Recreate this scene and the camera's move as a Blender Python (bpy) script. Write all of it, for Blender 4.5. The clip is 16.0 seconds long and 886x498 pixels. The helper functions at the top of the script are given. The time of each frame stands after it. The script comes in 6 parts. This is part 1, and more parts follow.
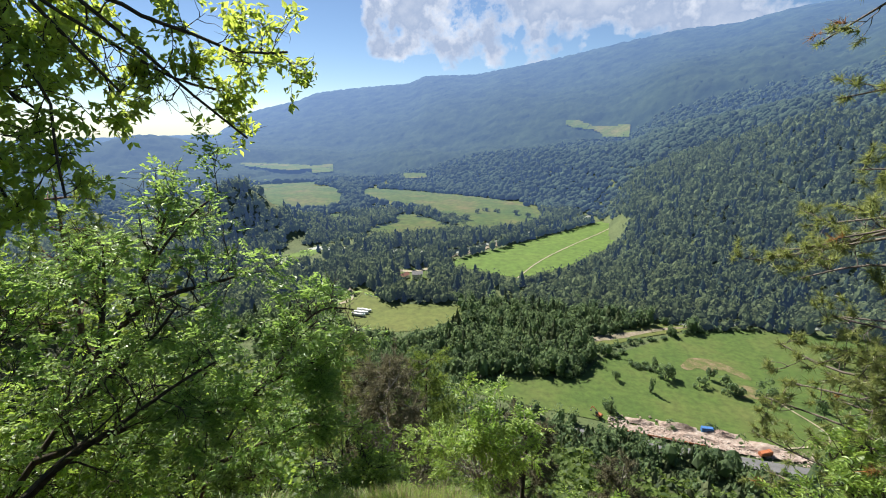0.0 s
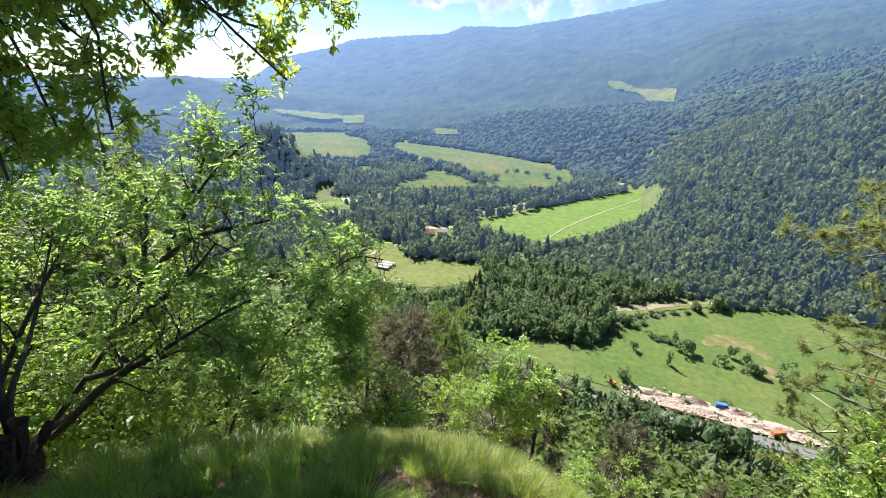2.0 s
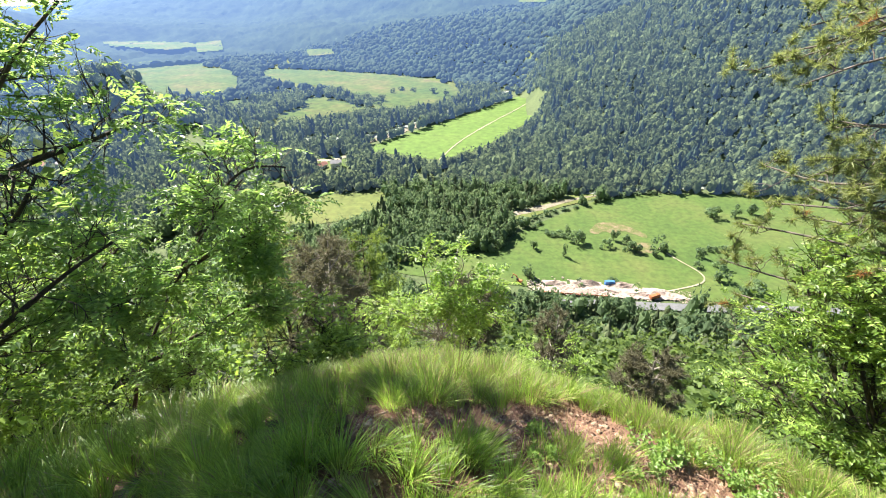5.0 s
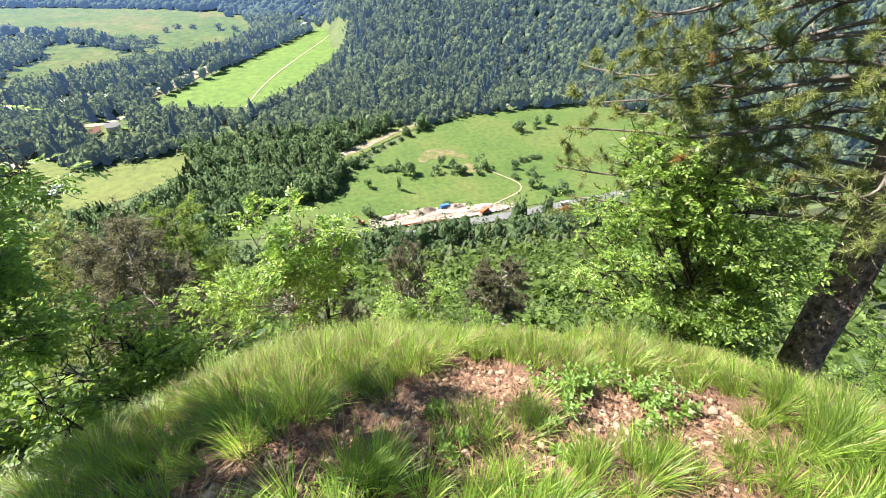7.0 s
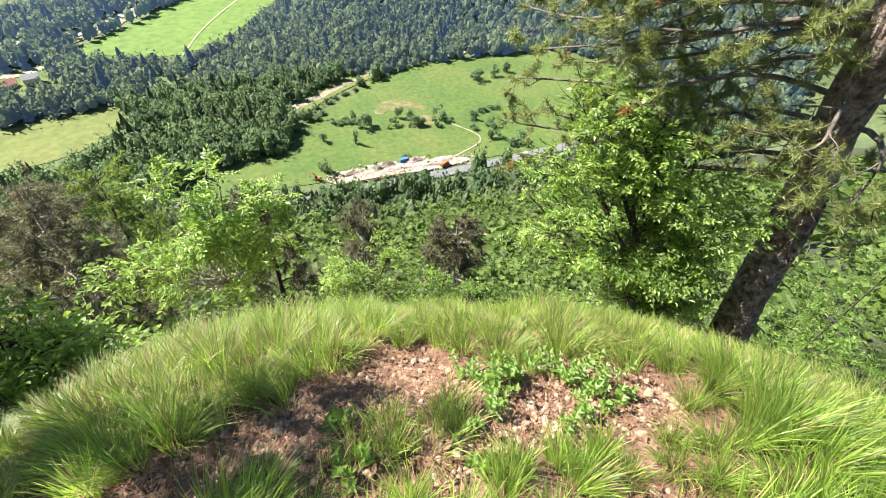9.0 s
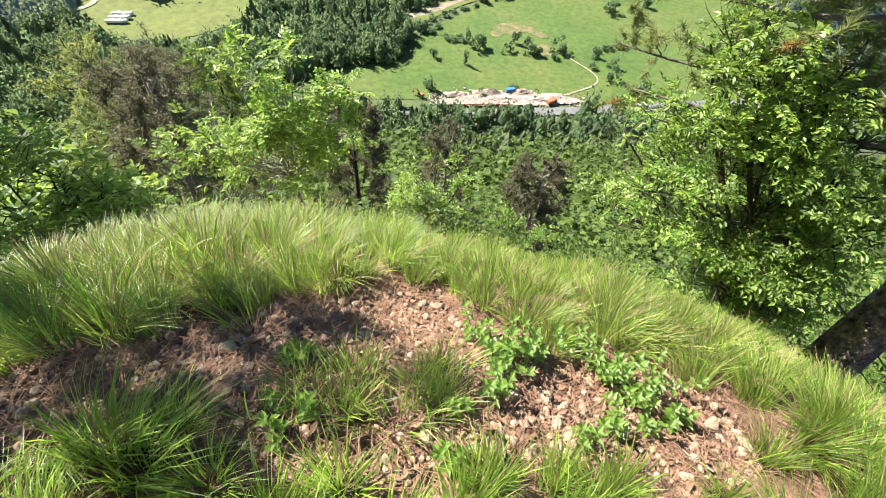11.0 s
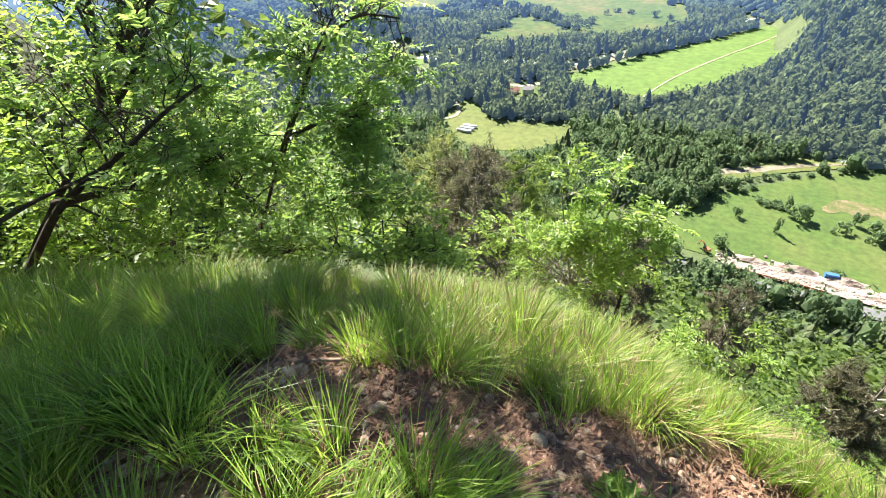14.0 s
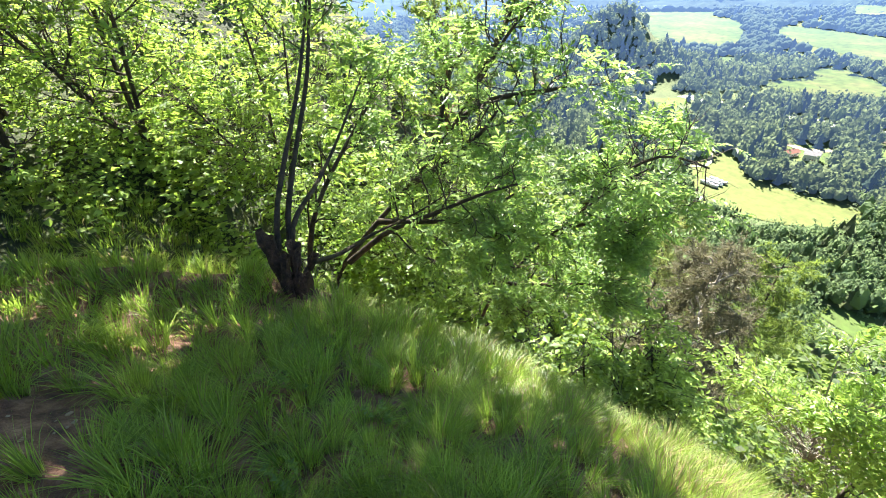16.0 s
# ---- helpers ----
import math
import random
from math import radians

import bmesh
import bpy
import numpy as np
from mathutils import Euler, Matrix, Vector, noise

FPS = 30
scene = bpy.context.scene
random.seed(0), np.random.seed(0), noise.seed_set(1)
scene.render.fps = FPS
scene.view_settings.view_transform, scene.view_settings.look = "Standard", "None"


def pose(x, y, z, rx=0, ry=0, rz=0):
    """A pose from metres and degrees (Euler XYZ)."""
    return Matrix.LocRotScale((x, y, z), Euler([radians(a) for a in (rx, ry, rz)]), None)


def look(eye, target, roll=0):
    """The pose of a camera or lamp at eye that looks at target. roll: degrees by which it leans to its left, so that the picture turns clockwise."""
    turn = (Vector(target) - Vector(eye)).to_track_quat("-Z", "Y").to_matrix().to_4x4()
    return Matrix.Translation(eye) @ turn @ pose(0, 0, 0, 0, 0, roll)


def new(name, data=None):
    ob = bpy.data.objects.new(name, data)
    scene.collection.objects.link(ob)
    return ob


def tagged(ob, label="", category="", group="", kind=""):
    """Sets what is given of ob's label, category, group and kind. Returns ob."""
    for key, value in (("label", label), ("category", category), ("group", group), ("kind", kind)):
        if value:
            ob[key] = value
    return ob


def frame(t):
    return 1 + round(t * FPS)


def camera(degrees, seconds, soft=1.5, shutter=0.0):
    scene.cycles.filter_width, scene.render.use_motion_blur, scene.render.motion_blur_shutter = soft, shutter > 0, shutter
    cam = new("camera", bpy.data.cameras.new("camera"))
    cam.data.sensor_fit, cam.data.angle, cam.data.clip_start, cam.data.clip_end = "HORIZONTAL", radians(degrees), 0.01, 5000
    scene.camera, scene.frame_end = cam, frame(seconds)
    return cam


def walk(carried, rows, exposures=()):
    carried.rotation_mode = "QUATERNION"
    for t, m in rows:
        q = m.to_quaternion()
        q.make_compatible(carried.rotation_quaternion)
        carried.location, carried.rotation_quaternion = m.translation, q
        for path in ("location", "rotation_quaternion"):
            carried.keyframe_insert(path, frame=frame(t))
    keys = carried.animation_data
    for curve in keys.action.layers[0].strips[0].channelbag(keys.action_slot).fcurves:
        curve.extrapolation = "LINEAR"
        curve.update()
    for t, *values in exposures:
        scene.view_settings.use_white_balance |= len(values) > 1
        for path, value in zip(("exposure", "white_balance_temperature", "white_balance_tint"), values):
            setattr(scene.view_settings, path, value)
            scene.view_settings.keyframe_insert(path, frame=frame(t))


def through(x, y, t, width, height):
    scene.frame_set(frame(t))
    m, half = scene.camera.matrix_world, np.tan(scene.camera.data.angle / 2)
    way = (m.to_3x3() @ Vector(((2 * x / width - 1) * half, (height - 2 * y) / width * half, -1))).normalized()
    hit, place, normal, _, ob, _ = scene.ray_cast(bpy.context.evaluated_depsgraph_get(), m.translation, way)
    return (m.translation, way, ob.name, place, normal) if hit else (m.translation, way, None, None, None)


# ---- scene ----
cam = camera(89.57, 16.0, soft=1.0)
walk(cam, [
    (0.0, pose(0.335, -1.233, 2.781, 73.95, 0.48, 19.78)),
    (0.5, pose(0.316, -1.205, 2.768, 71.88, 0.12, 19.06)),
    (1.0, pose(0.314, -1.198, 2.757, 70.40, -0.39, 19.18)),
    (1.5, pose(0.326, -1.216, 2.760, 69.54, -1.21, 21.17)),
    (2.0, pose(0.263, -1.251, 2.739, 68.56, -2.04, 24.05)),
    (2.5, pose(0.088, -1.272, 2.723, 67.63, -1.70, 23.90)),
    (3.0, pose(-0.067, -1.277, 2.671, 66.54, -1.04, 22.91)),
    (3.2, pose(-0.117, -1.259, 2.638, 65.88, -0.74, 22.96)),
    (5.3, pose(-0.230, -0.647, 2.036, 57.80, 0.55, 6.54)),
    (5.5, pose(-0.227, -0.592, 2.014, 56.78, 0.33, 4.88)),
    (6.0, pose(-0.267, -0.463, 1.926, 53.83, -0.93, -3.75)),
    (6.5, pose(-0.324, -0.337, 1.860, 51.97, -1.36, -12.26)),
    (7.0, pose(-0.276, -0.210, 1.808, 51.58, -0.93, -14.13)),
    (7.5, pose(-0.229, -0.118, 1.782, 50.51, -0.63, -15.01)),
    (8.0, pose(-0.189, -0.047, 1.753, 48.65, -0.94, -18.91)),
    (8.5, pose(-0.084, -0.013, 1.730, 47.62, -1.41, -21.16)),
    (9.0, pose(0.028, 0.021, 1.694, 45.87, -2.68, -19.09)),
    (9.5, pose(0.091, 0.100, 1.638, 43.80, -2.93, -15.88)),
    (10.0, pose(0.222, 0.146, 1.544, 40.23, -2.12, -9.28)),
    (10.2, pose(0.280, 0.166, 1.526, 39.17, -2.26, -6.98)),
    (12.3, pose(0.315, 0.375, 1.106, 35.33, -3.42, -0.84)),
    (12.5, pose(0.317, 0.381, 1.105, 36.48, -3.08, 0.51)),
    (13.0, pose(0.191, 0.346, 1.178, 41.58, -0.40, 9.29)),
    (13.5, pose(0.036, 0.274, 1.201, 46.40, 2.19, 21.65)),
    (14.0, pose(-0.057, 0.226, 1.246, 51.50, 3.43, 33.06)),
    (14.5, pose(-0.112, 0.155, 1.278, 54.45, 3.89, 42.51)),
    (15.0, pose(-0.170, 0.065, 1.529, 53.14, 4.70, 50.87)),
    (15.5, pose(-0.263, -0.057, 1.938, 53.72, 4.10, 58.89)),
    (16.0, pose(-0.327, -0.198, 2.173, 55.56, 2.85, 63.94)),
], exposures=[(0.0, 1.00), (1.5, 1.40), (3.2, 1.73), (5.5, 1.96), (10.0, 1.90), (12.4, 1.74), (13.4, 1.79), (14.0, 2.02), (15.0, 2.38), (16.0, 2.60)])

# ---- light ----
SUN_AZ, SUN_EL = -56.0, 46.0  # degrees: from +y towards +x, and above the horizon
world = bpy.data.worlds.new("sky")
scene.world = world
world.use_nodes = True
wn = world.node_tree
sky_tex = wn.nodes.new("ShaderNodeTexSky")
sky_tex.sky_type = "NISHITA"
sky_tex.sun_disc = False
sky_tex.sun_elevation = radians(SUN_EL)
sky_tex.sun_rotation = radians(SUN_AZ)
sky_tex.altitude = 600
sky_tex.dust_density = 0.0
sky_tex.air_density = 0.8
sky_tex.ozone_density = 3.0
wn.nodes["Background"].inputs["Strength"].default_value = 0.057
wn.links.new(sky_tex.outputs["Color"], wn.nodes["Background"].inputs["Color"])
sun_data = bpy.data.lights.new("sun", "SUN")
sun_data.energy, sun_data.angle, sun_data.color = 5.0, radians(0.5), (1.0, 0.95, 0.86)
sun = new("sun", sun_data)
to_sun = Vector((math.sin(radians(SUN_AZ)) * math.cos(radians(SUN_EL)),
                 math.cos(radians(SUN_AZ)) * math.cos(radians(SUN_EL)), math.sin(radians(SUN_EL))))
sun.matrix_world = look((0, 0, 60), Vector((0, 0, 60)) - to_sun)

# ---- materials ----
def material(name):
    m = bpy.data.materials.new(name)
    m.use_nodes = True
    nt = m.node_tree
    return m, nt, nt.nodes["Principled BSDF"]


def node(nt, kind, **inputs):
    n = nt.nodes.new(kind)
    for key, value in inputs.items():
        n.inputs[key.replace("_", " ")].default_value = value
    return n


def ramp(nt, fac, stops):
    r = nt.nodes.new("ShaderNodeValToRGB")
    while len(r.color_ramp.elements) < len(stops):
        r.color_ramp.elements.new(0.5)
    for el, (pos, col) in zip(r.color_ramp.elements, stops):
        el.position, el.color = pos, (*col, 1)
    nt.links.new(fac, r.inputs["Fac"])
    return r.outputs["Color"]


def noise_tex(nt, scale, detail=4.0, rough=0.6, coord="Object"):
    c = nt.nodes.new("ShaderNodeTexCoord")
    n = node(nt, "ShaderNodeTexNoise", Scale=scale, Detail=detail, Roughness=rough)
    nt.links.new(c.outputs[coord], n.inputs["Vector"])
    return n.outputs["Fac"]


def mixed(nt, fac, a, b, blend="MIX"):
    m = nt.nodes.new("ShaderNodeMix")
    m.data_type, m.blend_type = "RGBA", blend
    for sock, value in ((m.inputs[0], fac), (m.inputs[6], a), (m.inputs[7], b)):
        if isinstance(value, (int, float)):
            sock.default_value = value
        elif isinstance(value, tuple):
            sock.default_value = (*value, 1)
        else:
            nt.links.new(value, sock)
    return m.outputs[2]


def bump(nt, bsdf, height, strength=0.4, distance=0.02):
    b = node(nt, "ShaderNodeBump", Strength=strength, Distance=distance)
    nt.links.new(height, b.inputs["Height"])
    nt.links.new(b.outputs["Normal"], bsdf.inputs["Normal"])


def foliage(name, dark, light, through=0.35, glow=None, scale=0.6, rough=0.45, gloss=0.5, pale=None):
    """Leaves: colour varies leaf by leaf and in patches; part of the light passes through."""
    m, nt, p = material(name)
    geo = nt.nodes.new("ShaderNodeNewGeometry")
    patch = noise_tex(nt, scale, 2.0)
    c = ramp(nt, geo.outputs["Random Per Island"], [(0.0, dark), (1.0, light)] if pale is None else [(0.0, dark), (0.55, tuple(0.5 * (a + b) for a, b in zip(dark, light))), (0.85, light), (1.0, pale)])
    c = mixed(nt, 0.9, c, ramp(nt, patch, [(0.3, (0.6, 0.6, 0.6)), (0.7, (1.1, 1.1, 1.1))]), "MULTIPLY")
    nt.links.new(c, p.inputs["Base Color"])
    p.inputs["Roughness"].default_value = rough
    p.inputs["Specular IOR Level"].default_value = gloss
    if through:
        t = nt.nodes.new("ShaderNodeBsdfTranslucent")
        g = glow or tuple(v * 2.2 for v in light)
        nt.links.new(mixed(nt, geo.outputs["Random Per Island"], tuple(v * 0.75 for v in g), g), t.inputs["Color"])
        mix = nt.nodes.new("ShaderNodeMixShader")
        mix.inputs[0].default_value = through
        nt.links.new(p.outputs[0], mix.inputs[1])
        nt.links.new(t.outputs[0], mix.inputs[2])
        nt.links.new(mix.outputs[0], nt.nodes["Material Output"].inputs["Surface"])
    return m


def surface(name, stops, scale=3.0, rough=0.9, bump_scale=None, bump_strength=0.4, bump_distance=0.02, fine=None, detail=6.0):
    """A ground, bark or stone surface: a colour ramp over noise, finer mottling, and relief."""
    m, nt, p = material(name)
    f = noise_tex(nt, scale, detail, 0.62)
    c = ramp(nt, f, stops)
    if fine:
        f2 = noise_tex(nt, fine, 3.0)
        c = mixed(nt, 0.55, c, ramp(nt, f2, [(0.3, (0.45, 0.45, 0.45)), (0.7, (1.35, 1.35, 1.35))]), "MULTIPLY")
    nt.links.new(c, p.inputs["Base Color"])
    p.inputs["Roughness"].default_value = rough
    if bump_scale:
        bump(nt, p, noise_tex(nt, bump_scale, 5.0), bump_strength, bump_distance)
    return m


M_SOIL = surface("soil", [(0.3, (0.060, 0.030, 0.020)), (0.5, (0.20, 0.105, 0.066)), (0.74, (0.44, 0.27, 0.18))], 9, 0.95, 60, 1.0, 0.035, 160)
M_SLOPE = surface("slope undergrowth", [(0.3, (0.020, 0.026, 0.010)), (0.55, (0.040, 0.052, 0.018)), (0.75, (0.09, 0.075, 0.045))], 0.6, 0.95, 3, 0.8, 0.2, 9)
M_FLOOR = surface("valley floor", [(0.3, (0.05, 0.075, 0.025)), (0.7, (0.10, 0.13, 0.045))], 0.02, 0.95, None, fine=0.3)
M_MEADOW = surface("mown meadow", [(0.25, (0.040, 0.084, 0.012)), (0.5, (0.066, 0.110, 0.017)), (0.68, (0.094, 0.120, 0.026)), (0.84, (0.16, 0.128, 0.056))], 0.02, 0.95, None, fine=0.25)
M_CROP = surface("lush crop", [(0.3, (0.075, 0.14, 0.018)), (0.7, (0.105, 0.17, 0.026))], 0.02, 0.95, None, fine=0.12)
M_HAY = surface("dry hay meadow", [(0.3, (0.082, 0.115, 0.020)), (0.7, (0.125, 0.14, 0.032))], 0.015, 0.95, None, fine=0.2)
M_BARE = surface("bare earth", [(0.34, (0.075, 0.105, 0.020)), (0.5, (0.125, 0.118, 0.042)), (0.68, (0.22, 0.165, 0.098))], 0.2, 0.95, None, fine=0.9)
M_GRAVEL = surface("pale river gravel", [(0.3, (0.12, 0.115, 0.065)), (0.55, (0.24, 0.20, 0.14)), (0.8, (0.36, 0.32, 0.26))], 0.12, 0.95, None, fine=0.7)
M_RUBBLE = surface("churned rubble", [(0.25, (0.22, 0.15, 0.12)), (0.5, (0.36, 0.28, 0.23)), (0.75, (0.50, 0.44, 0.38))], 0.3, 0.95, 0.9, 0.9, 0.6, 1.6)
M_TRACK = surface("pale dirt track", [(0.3, (0.24, 0.215, 0.14)), (0.7, (0.36, 0.31, 0.22))], 0.2, 0.95)
M_ASPHALT = surface("asphalt", [(0.3, (0.12, 0.12, 0.122)), (0.7, (0.17, 0.17, 0.17))], 0.3, 0.9, None, fine=2.0)
M_BARK = surface("rough pine bark", [(0.3, (0.034, 0.022, 0.017)), (0.46, (0.19, 0.132, 0.108)), (0.68, (0.46, 0.36, 0.30))], 16, 0.95, 40, 1.0, 0.04, 60)
M_BARK_DARK = surface("smooth dark bark", [(0.3, (0.026, 0.019, 0.012)), (0.7, (0.085, 0.064, 0.043))], 12, 0.95, 40, 0.5, 0.01, 70)
M_BARK_GREY = surface("grey dead bark", [(0.3, (0.16, 0.137, 0.115)), (0.7, (0.40, 0.36, 0.31))], 10, 0.9, 40, 0.6, 0.01, 70)
M_BARK_RED = surface("reddish pine bark", [(0.3, (0.09, 0.05, 0.035)), (0.7, (0.24, 0.13, 0.085))], 10, 0.9, 40, 0.6, 0.01)
M_STUMP = surface("weathered stump wood", [(0.3, (0.030, 0.018, 0.012)), (0.7, (0.14, 0.082, 0.054))], 16, 0.95, 40, 1.0, 0.03, 90)
M_STONE = surface("pale limestone", [(0.3, (0.22, 0.155, 0.10)), (0.7, (0.50, 0.41, 0.29))], 30, 0.9, 90, 0.5, 0.006, 200)
M_LITTER = surface("dry needle litter", [(0.3, (0.10, 0.048, 0.030)), (0.7, (0.34, 0.20, 0.125))], 20, 0.9)
M_TWIG = surface("dead twig", [(0.3, (0.14, 0.10, 0.075)), (0.7, (0.33, 0.26, 0.20))], 30, 0.9)
M_WATER = bpy.data.materials.new("pale river water")
M_WATER.use_nodes = True
_p = M_WATER.node_tree.nodes["Principled BSDF"]
_p.inputs["Base Color"].default_value, _p.inputs["Roughness"].default_value = (0.26, 0.28, 0.23, 1), 0.45
M_LEAF_ASH = foliage("ash leaves", (0.034, 0.080, 0.026), (0.205, 0.315, 0.085), 0.44, (0.52, 0.76, 0.17), 0.8, 0.42, 0.4, (0.27, 0.34, 0.13))
M_LEAF_OAK = foliage("oak leaves", (0.060, 0.11, 0.024), (0.22, 0.31, 0.065), 0.54, (0.74, 0.88, 0.15), 0.6, 0.45, 0.4)
M_LEAF_BRIGHT = foliage("fresh bright leaves", (0.045, 0.095, 0.022), (0.29, 0.41, 0.09), 0.40, (0.60, 0.82, 0.14), 0.8, 0.44, 0.36, (0.45, 0.54, 0.20))
M_LEAF_DEEP = foliage("sunlit undergrowth leaves", (0.028, 0.062, 0.017), (0.185, 0.28, 0.058), 0.40, (0.56, 0.78, 0.12), 0.8, 0.5, 0.28, (0.25, 0.33, 0.09))
M_HERB = foliage("mint leaves", (0.075, 0.15, 0.026), (0.22, 0.34, 0.065), 0.34, (0.46, 0.64, 0.10))
M_GRASS = foliage("grass blades", (0.016, 0.040, 0.013), (0.275, 0.390, 0.062), 0.36, (0.64, 0.92, 0.13), 3.0, 0.42, 0.35, (0.42, 0.50, 0.13))
M_STRAW = foliage("straw blades", (0.24, 0.19, 0.09), (0.42, 0.33, 0.17), 0.3, (0.50, 0.40, 0.20), 1.2, 0.7, 0.15)
M_NEEDLE = foliage("pine needles", (0.066, 0.082, 0.028), (0.29, 0.32, 0.11), 0.38, (0.50, 0.57, 0.16), 1.5, 0.45, 0.45)
M_NEEDLE_GREY = foliage("dull sparse needles", (0.058, 0.054, 0.030), (0.195, 0.182, 0.105), 0.28, (0.27, 0.25, 0.13), 1.0, 0.6, 0.3)
M_CONIFER = foliage("fir needles", (0.064, 0.090, 0.052), (0.155, 0.185, 0.090), 0.3, (0.22, 0.26, 0.13), 0.05, 0.9, 0.1)
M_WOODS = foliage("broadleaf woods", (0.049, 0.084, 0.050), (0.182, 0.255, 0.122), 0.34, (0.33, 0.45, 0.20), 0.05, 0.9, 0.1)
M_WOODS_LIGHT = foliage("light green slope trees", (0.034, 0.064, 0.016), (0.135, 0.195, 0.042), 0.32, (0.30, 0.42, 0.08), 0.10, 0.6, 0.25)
M_WOODS_HAZED = foliage("haze-tinted far woods", (0.035, 0.058, 0.036), (0.066, 0.092, 0.05), 0.08, None, 0.02, 1.0, 0.05)
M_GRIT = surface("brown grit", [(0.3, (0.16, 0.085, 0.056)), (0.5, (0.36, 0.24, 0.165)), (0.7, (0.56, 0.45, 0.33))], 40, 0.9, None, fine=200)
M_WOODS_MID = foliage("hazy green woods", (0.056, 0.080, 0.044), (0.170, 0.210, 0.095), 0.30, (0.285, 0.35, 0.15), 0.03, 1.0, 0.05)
# shade under the brow is put into this darker copy of undergrowth leaves
M_LEAF_SHADE = foliage("shade-toned undergrowth leaves", (0.018, 0.036, 0.010), (0.105, 0.15, 0.032), 0.30, (0.32, 0.42, 0.07), 0.6, 0.5, 0.3)

M_NEEDLE_FIR = foliage("bright fir needles", (0.06, 0.11, 0.03), (0.19, 0.27, 0.06), 0.38, (0.38, 0.50, 0.08), 1.0, 0.5, 0.3)

M_DEAD_NEEDLE = foliage("rust-brown dead needles", (0.20, 0.09, 0.03), (0.40, 0.20, 0.07), 0.3, (0.5, 0.26, 0.08), 1.5, 0.6, 0.2)
M_TWIG_GREY = surface("grey-brown pine twigs", [(0.3, (0.05, 0.040, 0.034)), (0.7, (0.22, 0.18, 0.15))], 8, 0.9, 40, 0.6, 0.01, 70)

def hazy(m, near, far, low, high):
    """Backdrop haze put in as blue emission: the farther from the knoll, the bluer."""
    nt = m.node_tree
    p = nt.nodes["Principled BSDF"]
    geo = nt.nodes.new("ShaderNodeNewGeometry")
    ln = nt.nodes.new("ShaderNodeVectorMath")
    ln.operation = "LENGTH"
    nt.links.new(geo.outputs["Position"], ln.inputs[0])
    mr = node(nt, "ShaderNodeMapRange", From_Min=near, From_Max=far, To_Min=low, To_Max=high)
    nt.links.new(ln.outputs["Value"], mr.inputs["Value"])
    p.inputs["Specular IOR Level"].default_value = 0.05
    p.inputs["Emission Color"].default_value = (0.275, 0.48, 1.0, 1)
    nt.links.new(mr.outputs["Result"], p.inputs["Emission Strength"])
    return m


# far materials give off the haze tint themselves, stronger with distance
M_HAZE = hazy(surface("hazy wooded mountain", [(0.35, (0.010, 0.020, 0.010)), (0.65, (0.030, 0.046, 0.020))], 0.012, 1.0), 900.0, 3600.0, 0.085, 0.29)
hazy(M_WOODS_HAZED, 800.0, 1500.0, 0.065, 0.125)
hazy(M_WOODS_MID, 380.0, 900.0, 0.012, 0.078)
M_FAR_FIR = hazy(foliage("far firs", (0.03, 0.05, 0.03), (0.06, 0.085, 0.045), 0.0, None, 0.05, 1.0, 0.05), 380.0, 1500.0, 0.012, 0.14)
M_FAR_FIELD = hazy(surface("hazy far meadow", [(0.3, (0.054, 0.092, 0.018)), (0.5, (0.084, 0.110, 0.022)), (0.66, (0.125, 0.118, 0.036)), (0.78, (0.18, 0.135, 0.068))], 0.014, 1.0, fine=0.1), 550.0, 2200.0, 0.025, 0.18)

FLOOR_Z = -168.3


# ---- mesh helpers ----
def mesh_of(name, V, faces, mats, smooth=False, index=None):
    """A mesh from arrays: faces is one (m, 3) or (m, 4) array or a list of such arrays."""
    faces = faces if isinstance(faces, list) else [faces]
    faces = [np.asarray(f, dtype=np.int32) for f in faces if len(f)]
    me = bpy.data.meshes.new(name)
    V = np.asarray(V, dtype=np.float32)
    me.vertices.add(len(V))
    me.vertices.foreach_set("co", V.ravel())
    total = sum(f.size for f in faces)
    me.loops.add(total)
    me.loops.foreach_set("vertex_index", np.concatenate([f.ravel() for f in faces]))
    sizes = np.concatenate([np.full(len(f), f.shape[1], dtype=np.int32) for f in faces])
    me.polygons.add(len(sizes))
    me.polygons.foreach_set("loop_start", np.concatenate([[0], np.cumsum(sizes)[:-1]]).astype(np.int32))
    if index is not None:
        me.polygons.foreach_set("material_index", np.asarray(index, dtype=np.int32))
    me.polygons.foreach_set("use_smooth", np.full(len(sizes), smooth, dtype=bool))
    for m in mats if isinstance(mats, (list, tuple)) else [mats]:
        me.materials.append(m)
    me.update(calc_edges=True)
    return me


def part(name, mesh, parent=None, label=""):
    ob = new(name, mesh)
    if parent is not None:
        ob.parent = parent
        ob.matrix_parent_inverse = Matrix.Translation(-parent.matrix_basis.translation)
    return tagged(ob, label)


def empty(name, at, label, category, group=""):
    ob = new(name)
    ob.empty_display_size = 0.2
    ob.matrix_basis = Matrix.Translation(at)
    return tagged(ob, label, category, group)


def unit(v):
    return v / np.maximum(np.linalg.norm(v, axis=-1, keepdims=True), 1e-9)


